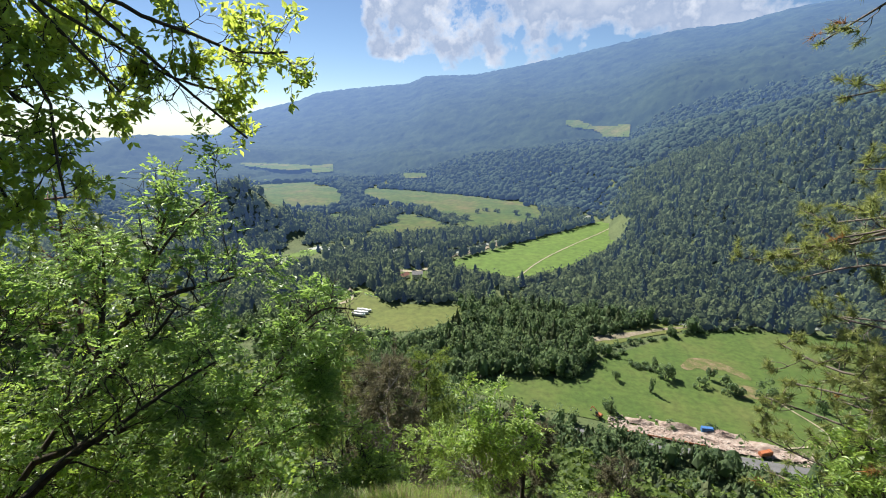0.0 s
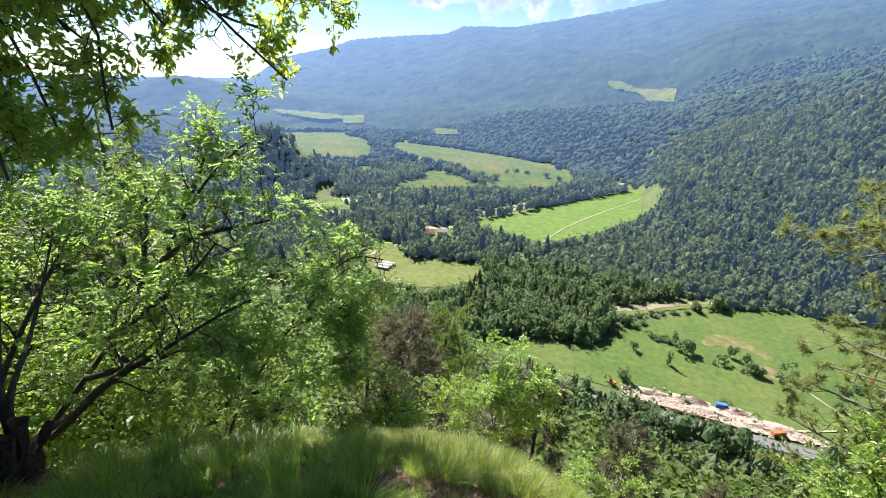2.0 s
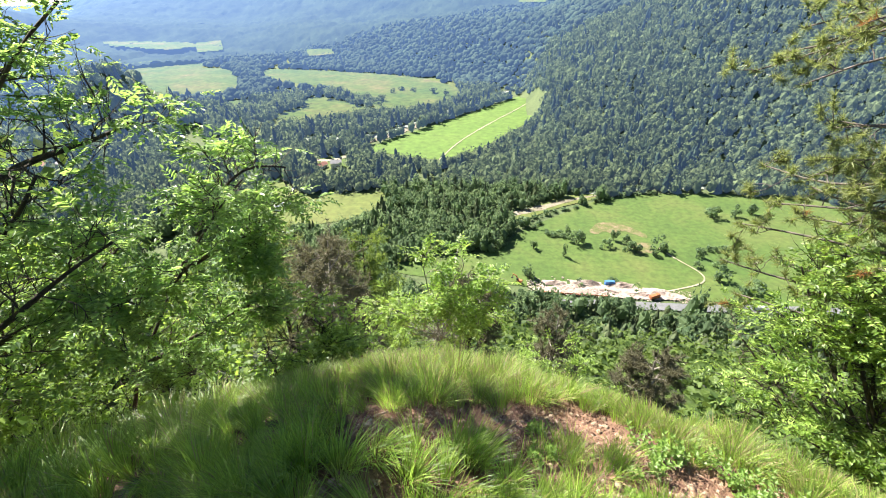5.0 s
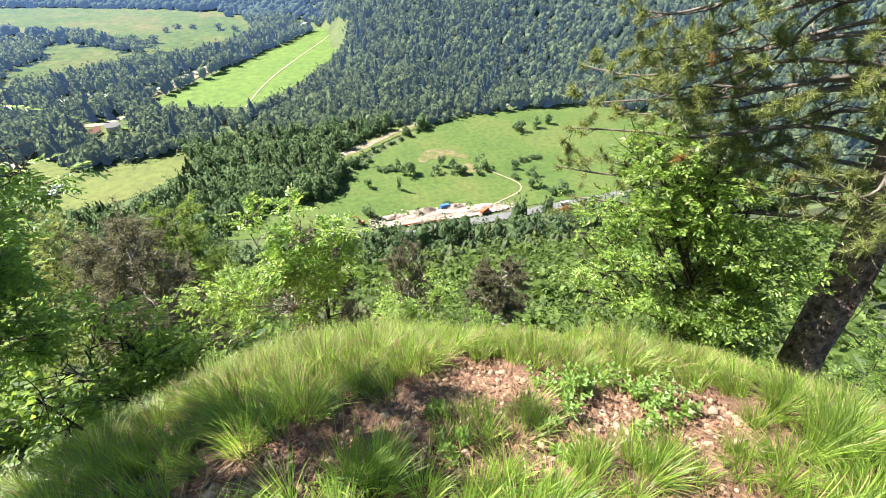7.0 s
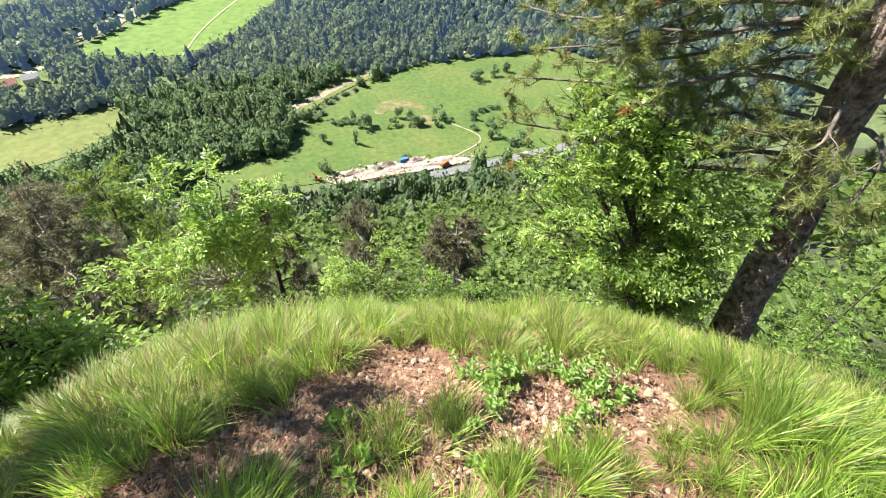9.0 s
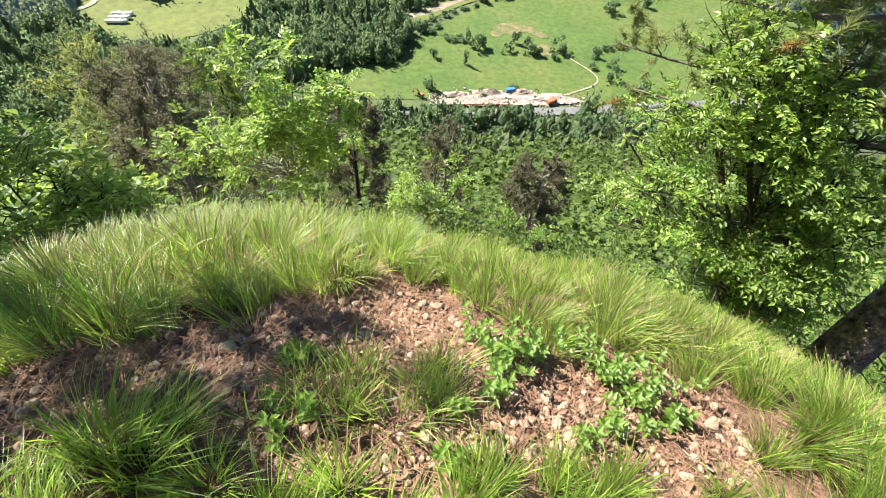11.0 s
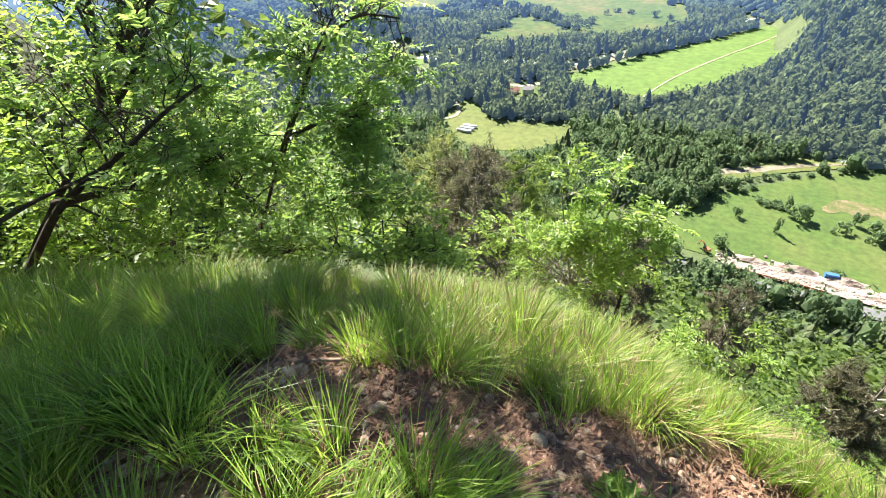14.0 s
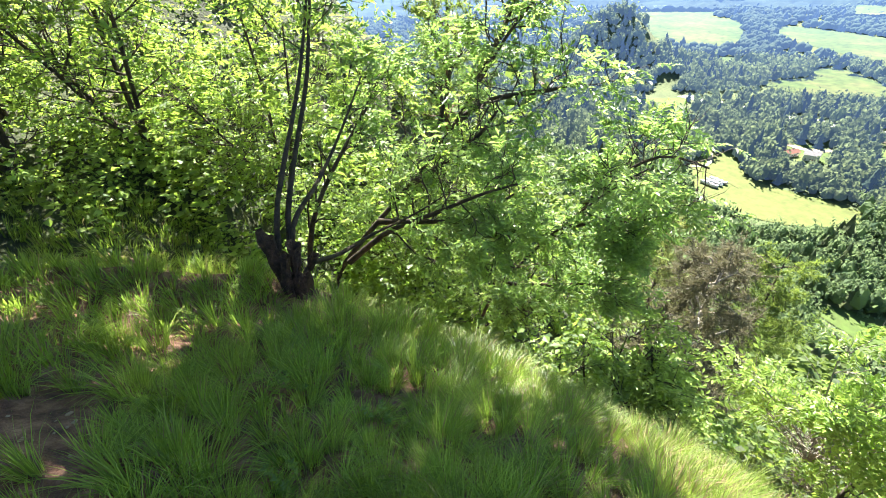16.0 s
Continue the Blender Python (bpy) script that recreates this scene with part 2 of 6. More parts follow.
def tubes(paths, most=6):
    """Round tapered limbs along paths of (points, radii)."""
    VV, FF, base = [], [], 0
    for pts, rad in paths:
        sides = 3 if rad[0] < 0.0075 else min(most, 4) if rad[0] < 0.02 else most
        ang = np.arange(sides) * 2 * np.pi / sides
        pts, rad = np.asarray(pts, float), np.asarray(rad, float)
        t = unit(np.gradient(pts, axis=0))
        ref = np.where(np.abs(t[:, 2:3]) > 0.9, [[1.0, 0, 0]], [[0, 0, 1.0]])
        a = unit(np.cross(t, ref))
        b = np.cross(t, a)
        ring = pts[:, None] + rad[:, None, None] * (np.cos(ang)[None, :, None] * a[:, None] + np.sin(ang)[None, :, None] * b[:, None])
        n = len(pts)
        VV.append(ring.reshape(-1, 3))
        i = np.arange(n - 1)[:, None] * sides
        j = np.arange(sides)[None]
        k = (j + 1) % sides
        FF.append((base + np.stack([i + j, i + k, i + sides + k, i + sides + j], -1)).reshape(-1, 4))
        base += n * sides
    return np.concatenate(VV), np.concatenate(FF)


def smooth_path(pts, n=14):
    """A soft curve through a few points."""
    p = np.asarray(pts, float)
    s = np.concatenate([[0], np.cumsum(np.linalg.norm(np.diff(p, axis=0), axis=1))])
    u = np.linspace(0, s[-1], n)
    q = np.stack([np.interp(u, s, p[:, k]) for k in range(p.shape[1])], 1)
    for _ in range(2):
        q[1:-1] = 0.25 * q[:-2] + 0.5 * q[1:-1] + 0.25 * q[2:]
    return q


def limb(rng, p, d, length, r, wig=0.18, up=0.05, n=6):
    pts, d = [np.array(p, float)], np.array(d, float)
    for _ in range(n):
        d = unit(d + rng.normal(0, wig, 3) + np.array([0, 0, up]))
        pts.append(pts[-1] + d * length / n)
    return np.array(pts), np.linspace(r, r * 0.3, n + 1)


def ramify(rng, mains, count=(8, 5), length=(0.9, 0.4), start=0.25, up=0.06, wig=0.2, flat=0.0):
    """Side limbs and twigs on main limbs: all paths, and the places and ways of the twigs."""
    paths, tips, ways = list(mains), [], []
    for pts, rad in mains:
        n = max(1, int(count[0]))
        for k in range(n):
            u = start + (1 - start) * (k + rng.random()) / n
            x = u * (len(pts) - 1)
            i = min(int(x), len(pts) - 2)
            p = pts[i] + (pts[i + 1] - pts[i]) * (x - i)
            t = unit(pts[i + 1] - pts[i])
            side = rng.normal(0, 1, 3)
            side[2] *= 1 - flat
            d = unit(t * 0.55 + unit(side - t * (side @ t)) * 0.9 + np.array([0, 0, 0.15]))
            L = length[0] * (1.15 - 0.6 * u) * (0.6 + 0.8 * rng.random())
            sp, sr = limb(rng, p, d, L, max(0.006, rad[i] * 0.45), wig, up)
            paths.append((sp, sr))
            for m in range(count[1]):
                x2 = (0.2 + 0.8 * (m + rng.random()) / count[1]) * (len(sp) - 1)
                i2 = min(int(x2), len(sp) - 2)
                p2 = sp[i2] + (sp[i2 + 1] - sp[i2]) * (x2 - i2)
                d2 = unit(unit(sp[i2 + 1] - sp[i2]) * 0.7 + rng.normal(0, 0.6, 3) * np.array([1, 1, 1 - flat]))
                tp, tr = limb(rng, p2, d2, length[1] * (0.5 + rng.random()), 0.006, wig, up, 4)
                paths.append((tp, tr * 0.8))
                for q in (1, 2, 3, 4):
                    tips.append(tp[q])
                    ways.append(unit(tp[q] - tp[q - 1]))
    return paths, np.array(tips), np.array(ways)


def leaflets(base, way, normal, size, width=0.42):
    """Pointed leaves, each two folded halves, from arrays of base, way and upward normal."""
    side = unit(np.cross(way, normal))
    n = unit(np.cross(side, way))
    s = size[:, None]
    tip = base + way * s - n * s * 0.10
    mid = base + way * s * 0.48
    a = mid + side * s * width * 0.5 + n * s * 0.08
    b = mid - side * s * width * 0.5 + n * s * 0.08
    V = np.stack([base, a, tip, b], 1).reshape(-1, 3)
    i = np.arange(len(base))[:, None] * 4
    F = np.concatenate([i + [[0, 1, 2]], i + [[0, 2, 3]]], 1).reshape(-1, 3)
    return V, F


def pinnate(rng, P, D, count=7, length=0.17, leaf=0.062, width=0.43, droop=0.25):
    """Feathered leaves: a hidden stalk with paired leaflets and one at its end."""
    N = len(P)
    way = unit((D * 0.8 + rng.normal(0, 0.6, (N, 3))) * [1, 1, 0.55] + np.array([0, 0, 0.05 - droop * 0.4]))
    up = unit(np.array([0, 0, 1.0]) + rng.normal(0, 0.26, (N, 3)))
    side = unit(np.cross(way, up))
    nor = unit(np.cross(side, way))
    L = length * (0.7 + 0.6 * rng.random(N))
    out_b, out_w, out_n, out_s = [], [], [], []
    pairs = (count - 1) // 2
    for k in range(count):
        if k == count - 1:
            f, w = 0.95, way
        else:
            f = 0.35 + 0.6 * (k // 2) / max(pairs, 1)
            w = unit(way * 0.45 + side * (1 if k % 2 else -1) * 0.9 - nor * droop * 0.5)
        out_b.append(P + way * (L * f)[:, None] - nor * (L * f * f * droop)[:, None])
        out_w.append(unit(w + rng.normal(0, 0.12, (N, 3))))
        out_n.append(unit(nor + rng.normal(0, 0.2, (N, 3))))
        out_s.append(leaf * (0.75 + 0.5 * rng.random(N)))
    return leaflets(np.concatenate(out_b), np.concatenate(out_w), np.concatenate(out_n), np.concatenate(out_s), width)


def rosettes(rng, P, D, count=5, leaf=0.08, width=0.55):
    """Bunches of simple leaves round a twig's end."""
    N = len(P)
    B, Wy, Nn, Sz = [], [], [], []
    for _ in range(count):
        B.append(P + rng.normal(0, leaf * 0.35, (N, 3)))
        Wy.append(unit(D * 0.6 + rng.normal(0, 0.7, (N, 3)) - np.array([0, 0, 0.15])))
        Nn.append(unit(np.array([0, 0, 1.0]) + rng.normal(0, 0.55, (N, 3))))
        Sz.append(leaf * (0.6 + 0.7 * rng.random(N)))
    return leaflets(np.concatenate(B), np.concatenate(Wy), np.concatenate(Nn), np.concatenate(Sz), width)


def needle_tufts(rng, P, D, count=36, length=0.12, width=0.0035, spread=0.75):
    """Bunches of needles that point forwards and outwards from each shoot."""
    N = len(P)
    base = np.repeat(P, count, 0) - np.repeat(D, count, 0) * (rng.random(N * count) * length * 0.9)[:, None]
    way = unit(np.repeat(D, count, 0) * 0.7 + rng.normal(0, spread, (N * count, 3)))
    L = length * (0.6 + 0.5 * rng.random(N * count))
    side = unit(np.cross(way, rng.normal(0, 1, (N * count, 3)))) * width
    V = np.stack([base - side, base + side, base + way * L[:, None]], 1).reshape(-1, 3)
    return V, np.arange(len(V)).reshape(-1, 3)


def tree_thing(name, at, label, category, paths, leaf_mesh, bark, leaves, group="", sides=6, crown_label="", trunk_mesh=None):
    ob = empty(name, at, label, category, group)
    V, F = tubes(paths[:1], 12 if sides > 5 else sides)
    part("trunk", trunk_mesh or mesh_of("trunk", V, F, bark, True), ob)
    if len(paths) > 1:
        V, F = tubes(paths[1:], sides)
        part("branchwork", mesh_of("branchwork", V, F, bark, True), ob)
    part("crown", mesh_of("crown", leaf_mesh[0], leaf_mesh[1], leaves), ob, crown_label)
    return ob


# ---- lie of the land ----
RIM_X = [-30, -12, -6, -4.9, -4.1, -2.8, -1.82, -0.95, 0, 0.75, 1.78, 2.6, 3.2, 5, 12, 30]
RIM_Y = [-1, 0.5, -1.5, -1.8, 0, 0.75, 1.05, 1.35, 1.4, 1.3, 1.02, 0.46, -0.6, -2.5, -5, -6]


def hash2(i, j, seed=0):
    h = np.sin(i * 127.1 + j * 311.7 + seed * 74.7) * 43758.5453
    return h - np.floor(h)


def value_noise(x, y, seed=0):
    i, j = np.floor(x), np.floor(y)
    u, v = x - i, y - j
    u, v = u * u * (3 - 2 * u), v * v * (3 - 2 * v)
    a = hash2(i, j, seed) * (1 - u) + hash2(i + 1, j, seed) * u
    b = hash2(i, j + 1, seed) * (1 - u) + hash2(i + 1, j + 1, seed) * u
    return a * (1 - v) + b * v


def sstep(t):
    t = np.clip(t, 0, 1)
    return t * t * (3 - 2 * t)


def knoll(x, y):
    """The knoll underfoot and the steep slope below it."""
    e = y - np.interp(x, RIM_X, RIM_Y)
    zr = np.interp(x, [-30, -12, -6, -4.5, -4.2, -3.7, -2.7, -2.0, -1.4, -0.9, 0, 0.9, 1.6, 2.2, 2.65, 4, 12],
                   [6, 1.5, -0.3, -0.36, -0.5, -0.66, -0.54, -0.34, -0.22, -0.19, -0.25, -0.32, -0.35, -0.47, -0.55, -1.0, -2])
    inside = 0.95 * (1 - np.exp(np.minimum(e, 0) / 1.5)) + 0.42 * np.clip(-e - 1.8, 0, 2.6) + 0.05 * np.maximum(-e - 4.4, 0)
    o = np.maximum(e, 0)
    outside = -(1.15 * o - 0.6 * (1 - np.exp(-o / 1.0))) + 0.47 * np.maximum(o - 60, 0)
    z = zr + np.where(e < 0, inside, outside)
    fine = (value_noise(x * 2.2, y * 2.2, 1) - 0.5) * 0.07 + (value_noise(x * 7, y * 7, 2) - 0.5) * 0.025
    rough = (value_noise(x * 0.15, y * 0.15, 3) - 0.5) * np.clip(o, 0, 6)
    # the worn scoop below the brow, and the bank beside it
    worn = -0.08 * np.exp(-((x - 0.22) ** 2 + (y - 1.03) ** 2) / 0.07) - 0.05 * np.exp(-((x - 0.95) ** 2 + (y - 0.6) ** 2) / 0.08)
    bank = 0.11 * np.exp(-((x + 0.62) ** 2 + (y - 0.6) ** 2) / 0.14)
    return z + fine * np.exp(-o / 4) + rough + worn + bank


def hills(x, y):
    """The valley floor and the wooded hills beyond it."""
    d = np.hypot(x, y)
    az = np.degrees(np.arctan2(x, y))
    foot = np.interp(az, [-180, -60, -40, -31.7, -24.9, -17.7, -10.5, -3.5, 0.5, 3.5, 10, 25, 45, 60, 180],
                     [1900, 1900, 1900, 1560, 1310, 1128, 955, 890, 850, 470, 445, 500, 470, 430, 900])
    mid = np.interp(az, [-60, -31, -25, -18, -10, -4, 2, 8, 13, 19, 60], [2400, 2050, 1750, 1550, 1350, 1250, 1150, 1100, 1050, 1000, 1000])
    mid_el = np.interp(az, [-60, -46, -25, -10.8, -4.1, 2.1, 7.7, 12.8, 19.3, 30, 60], [-3.6, -3.4, -3.6, -4.0, -3.7, -2.8, -0.9, -0.1, 1.4, 3.0, 5.0])
    sky_el = np.interp(az, [-180, -70, -46, -43.5, -41.6, -37.4, -34.8, -31, -23.8, -21.9, -15.8, -5, 0.9, 6.3, 11.2, 15.7, 19.4, 30, 60, 180],
                       [-1.6, -1.6, -1.4, 0.3, 1.2, 2.1, 3.1, 3.6, 4.2, 5.0, 5.1, 6.9, 8.0, 8.8, 8.9, 9.7, 9.9, 10.2, 10.2, -1.6])
    top = np.interp(az, [-46, -30, 0, 60], [3600, 3400, 3000, 2800])
    zm, zs = 1.7 + mid * np.tan(np.radians(mid_el)), 1.7 + top * np.tan(np.radians(sky_el))
    z = FLOOR_Z + (zm - FLOOR_Z) * sstep((d - foot) / np.maximum(mid - foot, 1)) ** 0.85
    t = np.clip((d - mid) / (top - mid), 0, 1)
    rise = (zs - zm) * sstep(t * 0.9 + 0.05 * np.sin(t * 6.28)) / sstep(0.9)
    dip = -26 * np.sin(np.clip((d - mid) / 420, 0, 1) * np.pi) * sstep((az + 6) / 10)
    z = np.where(d > mid, zm + rise + dip, z)
    spur = (value_noise(az * 0.16 + 5, d * 0.0012, 4) - 0.5) * 60 * np.clip((d - foot) / 900, 0, 1) * np.clip((top - d) / 700, 0, 1)
    z = z + spur * (d > foot)
    z = np.where(d > top, zs - (d - top) * 0.25, z)
    z = np.maximum(z, FLOOR_Z)
    # two lone wooded hills on the plain
    z = z + 76 * np.exp(-(((x + 540) / 75) ** 2 + ((y - 545) / 60) ** 2))
    bx, by = 2300 * math.sin(radians(-54)), 2300 * math.cos(radians(-54))
    z = z + 62 * np.exp(-(((x - bx) ** 2 + (y - by) ** 2) / (2 * 150.0 ** 2))) + 30 * np.exp(-(((x - bx - 60) ** 2 + (y - by - 60) ** 2) / (2 * 270.0 ** 2)))
    return z


def land(x, y):
    x, y = np.asarray(x, float), np.asarray(y, float)
    k, h = knoll(x, y), hills(x, y)
    return np.maximum(k, h)


# ---- ground: one sheet from underfoot to the horizon ----
def ground_sheet():
    az = np.radians(np.concatenate([np.arange(-118, 100, 0.85), np.arange(100, 242, 4.0)]))
    r = 0.12 * 1.043 ** np.arange(255)
    r = r[r < 4700]
    A, R = np.meshgrid(az, r, indexing="ij")
    x, y = R * np.sin(A), R * np.cos(A)
    z = land(x, y)
    na, nr = A.shape
    V = np.stack([x, y, z], -1).reshape(-1, 3)
    i = np.arange(na)[:, None]
    j = np.arange(nr - 1)[None]
    k = (i + 1) % na
    F = np.stack([i * nr + j, i * nr + j + 1, k * nr + j + 1, k * nr + j], -1).reshape(-1, 4)
    V = np.concatenate([V, [[0, 0, float(land(0.0, 0.0))]]])
    hub = len(V) - 1
    ii = np.arange(na)
    F3 = np.stack([np.full(na, hub), ii * nr, ((ii + 1) % na) * nr], -1)
    c = V[F].mean(1)
    d = np.hypot(c[:, 0], c[:, 1])
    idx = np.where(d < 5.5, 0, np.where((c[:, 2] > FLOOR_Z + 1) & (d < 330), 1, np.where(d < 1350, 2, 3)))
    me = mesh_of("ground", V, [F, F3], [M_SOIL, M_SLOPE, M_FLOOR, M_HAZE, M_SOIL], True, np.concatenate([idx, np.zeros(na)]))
    return tagged(new("ground", me), "hillside soil, wooded slope and flat green valley floor", "ground", kind="structure")


ground_sheet()


# ---- fields, river and roads on the valley floor ----
def chaikin(poly, rounds=2, closed=True):
    p = np.asarray(poly, float)
    for _ in range(rounds):
        q = np.roll(p, -1, 0)
        if closed:
            p = np.stack([0.75 * p + 0.25 * q, 0.25 * p + 0.75 * q], 1).reshape(-1, 2)
        else:
            a, b = p[:-1], p[1:]
            p = np.concatenate([p[:1], np.stack([0.75 * a + 0.25 * b, 0.25 * a + 0.75 * b], 1).reshape(-1, 2), p[-1:]])
    return p


def inside(poly, x, y):
    p = np.asarray(poly, float)
    hit = np.zeros(np.shape(x), bool)
    for (x0, y0), (x1, y1) in zip(p, np.roll(p, -1, 0)):
        if y0 != y1:
            hit ^= ((y0 > y) != (y1 > y)) & (x < (x1 - x0) * (y - y0) / (y1 - y0) + x0)
    return hit


OPEN = []  # outlines that stay in view above the woods
CLEAR = []  # outlines in which no tree has its foot


def field(name, poly, mat, label, lift=0.35, clear=True, rounds=2):
    p = chaikin(poly, rounds)
    if clear:
        OPEN.append(p)
    bm = bmesh.new()
    z = FLOOR_Z + lift
    face = bm.faces.new([bm.verts.new((a, b, z)) for a, b in p])
    if face.normal.z < 0:
        face.normal_flip()
    bmesh.ops.triangulate(bm, faces=[face])
    me = bpy.data.meshes.new(name)
    bm.to_mesh(me)
    bm.free()
    me.materials.append(mat)
    return tagged(new(name, me), label, "field", kind="structure")


def strip(name, line, width, mat, label, category, lift=0.5, clear=True):
    p = smooth_path(chaikin(line, 2, False), 60)
    t = unit(np.gradient(p, axis=0))
    n = np.stack([-t[:, 1], t[:, 0]], 1)
    w = np.asarray(width if isinstance(width, (list, tuple)) else [width, width], float)
    w = np.interp(np.linspace(0, 1, len(p)), np.linspace(0, 1, len(w)), w)[:, None] / 2
    w = w * (1 + 0.25 * (value_noise(np.arange(len(p))[:, None] * 0.35, 0 * w, 8) - 0.5))
    a, b = p + n * w, p - n * w
    if clear:
        (OPEN if clear == 2 else CLEAR).append(np.concatenate([a, b[::-1]]))
    z = np.full((len(p), 1), FLOOR_Z + lift)
    V = np.concatenate([np.hstack([a, z]), np.hstack([b, z])])
    i = np.arange(len(p) - 1)
    F = np.stack([i + 1, i, len(p) + i, len(p) + i + 1], -1)
    return tagged(new(name, mesh_of(name, V, F, mat)), label, category, kind="structure")


MEADOW = [(-90, 243), (-70, 262), (-34, 276), (-4, 282), (8, 318), (32, 340), (75, 385), (121, 405), (199, 415), (290, 408), (330, 330), (300, 246), (141, 241), (30, 241)]
field("meadow_1", MEADOW, M_MEADOW, "sunlit grazed meadow with faint mown bands")
field("field_1", [(-182, 495), (-130, 483), (-78, 470), (-45, 508), (-8, 585), (28, 670), (52, 842), (25, 850), (-72, 680), (-146, 558)], M_CROP, "long bright green crop field")
field("field_2", [(-232, 330), (-193, 300), (-138, 309), (-110, 352), (-114, 380), (-157, 369), (-193, 357), (-215, 385), (-245, 400)], M_HAY, "yellowish hay meadow among trees")
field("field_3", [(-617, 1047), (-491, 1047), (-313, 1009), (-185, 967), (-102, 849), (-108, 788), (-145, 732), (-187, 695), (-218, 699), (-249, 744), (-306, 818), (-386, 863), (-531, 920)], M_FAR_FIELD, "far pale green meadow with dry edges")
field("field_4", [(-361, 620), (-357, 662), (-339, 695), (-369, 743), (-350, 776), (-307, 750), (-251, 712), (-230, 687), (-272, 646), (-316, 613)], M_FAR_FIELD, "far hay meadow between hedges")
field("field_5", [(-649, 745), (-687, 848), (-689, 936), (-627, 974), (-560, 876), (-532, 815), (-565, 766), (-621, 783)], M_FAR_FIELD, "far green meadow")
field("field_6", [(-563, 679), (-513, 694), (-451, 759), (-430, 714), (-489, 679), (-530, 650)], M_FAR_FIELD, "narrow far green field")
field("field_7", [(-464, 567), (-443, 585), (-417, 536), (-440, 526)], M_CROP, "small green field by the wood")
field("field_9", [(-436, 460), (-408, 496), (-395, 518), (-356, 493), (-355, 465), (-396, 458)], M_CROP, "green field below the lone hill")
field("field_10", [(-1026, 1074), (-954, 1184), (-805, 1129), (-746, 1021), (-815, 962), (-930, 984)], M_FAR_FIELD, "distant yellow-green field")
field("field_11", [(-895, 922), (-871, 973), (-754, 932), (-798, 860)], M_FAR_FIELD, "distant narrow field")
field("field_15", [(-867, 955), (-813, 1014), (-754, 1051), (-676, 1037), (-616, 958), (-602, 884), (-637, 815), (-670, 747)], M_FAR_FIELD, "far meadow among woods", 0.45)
field("field_8", [(-215, 440), (-190, 420), (-172, 445), (-195, 470), (-225, 465)], M_MEADOW, "grass round the farmyard")
field("bare_patch_1", [(66, 330), (70, 338), (78, 341), (88, 340), (98, 333), (107, 322), (104, 317), (96, 324), (88, 328), (80, 321), (74, 326), (68, 318), (62, 322)], M_BARE, "worn bare earth in the meadow", 0.5, False, 1)
field("bare_patch_2", [(91, 304), (98, 311), (107, 309), (104, 300), (108, 294), (99, 296), (93, 292)], M_BARE, "small worn patch by the meadow trees", 0.5, False, 1)
field("bank_1", [(1, 342), (14, 358), (30, 376), (52, 392), (74, 399), (80, 392), (66, 380), (50, 370), (33, 356), (18, 342), (6, 335)], M_HAY, "dry grassy river bank", 0.6, True, 1)
strip("water_1", [(-40, 298), (-20, 322), (2, 346), (30, 370), (75, 402), (140, 422), (230, 432), (340, 438)], [5, 6, 7, 5], M_WATER, "shallow pale green river", "river", 0.55)
strip("gravel_1", [(-8, 338), (10, 350), (30, 364), (60, 386), (82, 396)], [4, 8, 8, 5, 4, 2], M_GRAVEL, "pale gravel bank along the river", "gravel", 0.7, 2)
strip("water_2", [(-420, 500), (-330, 512), (-253, 535), (-186, 540), (-155, 586), (-129, 632), (-80, 730), (-20, 850)], [16, 20, 18, 10], M_WATER, "far pale river", "river", 0.55)
strip("gravel_2", [(-180, 524), (-168, 545), (-156, 566), (-140, 596), (-124, 632), (-112, 660)], [4, 13, 11, 14, 9, 3], M_GRAVEL, "far pale gravel bank", "gravel", 0.7, 2)
strip("gravel_3", [(-262, 500), (-253, 518), (-246, 542)], [4, 13, 4], M_GRAVEL, "far gravel bar", "gravel", 0.7, 2)
strip("road_1", [(-160, 216), (-60, 220), (23, 227), (100, 231), (194, 240), (330, 256)], 8, M_ASPHALT, "grey two-lane valley road", "road", 0.75)
OPEN.append(np.array([(78, 225), (100, 226), (194, 235), (330, 250), (330, 262), (194, 246), (100, 237), (78, 235)], float))  # open stretch of the road
strip("road_2", [(-420, 330), (-340, 360), (-280, 420), (-262, 480)], 7, M_ASPHALT, "grey side road", "road", 0.6)
strip("track_1", [(-82, 472), (-70, 538), (-36, 631), (9, 734), (40, 835)], 1.7, M_TRACK, "pale dirt track across the crop", "track", 0.75, False)
strip("track_2", [(110, 303), (116, 292), (131, 272), (129, 262), (120, 256), (98, 246)], 1.1, M_TRACK, "pale footpath through the meadow", "track", 0.75, False)
strip("track_3", [(-262, 398), (-241, 380), (-222, 352), (-250, 330)], 4, M_TRACK, "pale farm track", "track", 0.8)
strip("track_4", [(-225, 455), (-200, 452), (-178, 490)], 7, M_TRACK, "pale farmyard gravel", "track", 0.8)
field("building_site", [(16, 237), (22, 242), (33, 243), (38, 247), (50, 246), (58, 250), (70, 248), (82, 250), (90, 246), (104, 247), (113, 243), (107, 239), (96, 238), (80, 236), (66, 237), (44, 235), (30, 236)], M_RUBBLE, "churned pink rubble of a roadside building site", 0.9, True, 1)


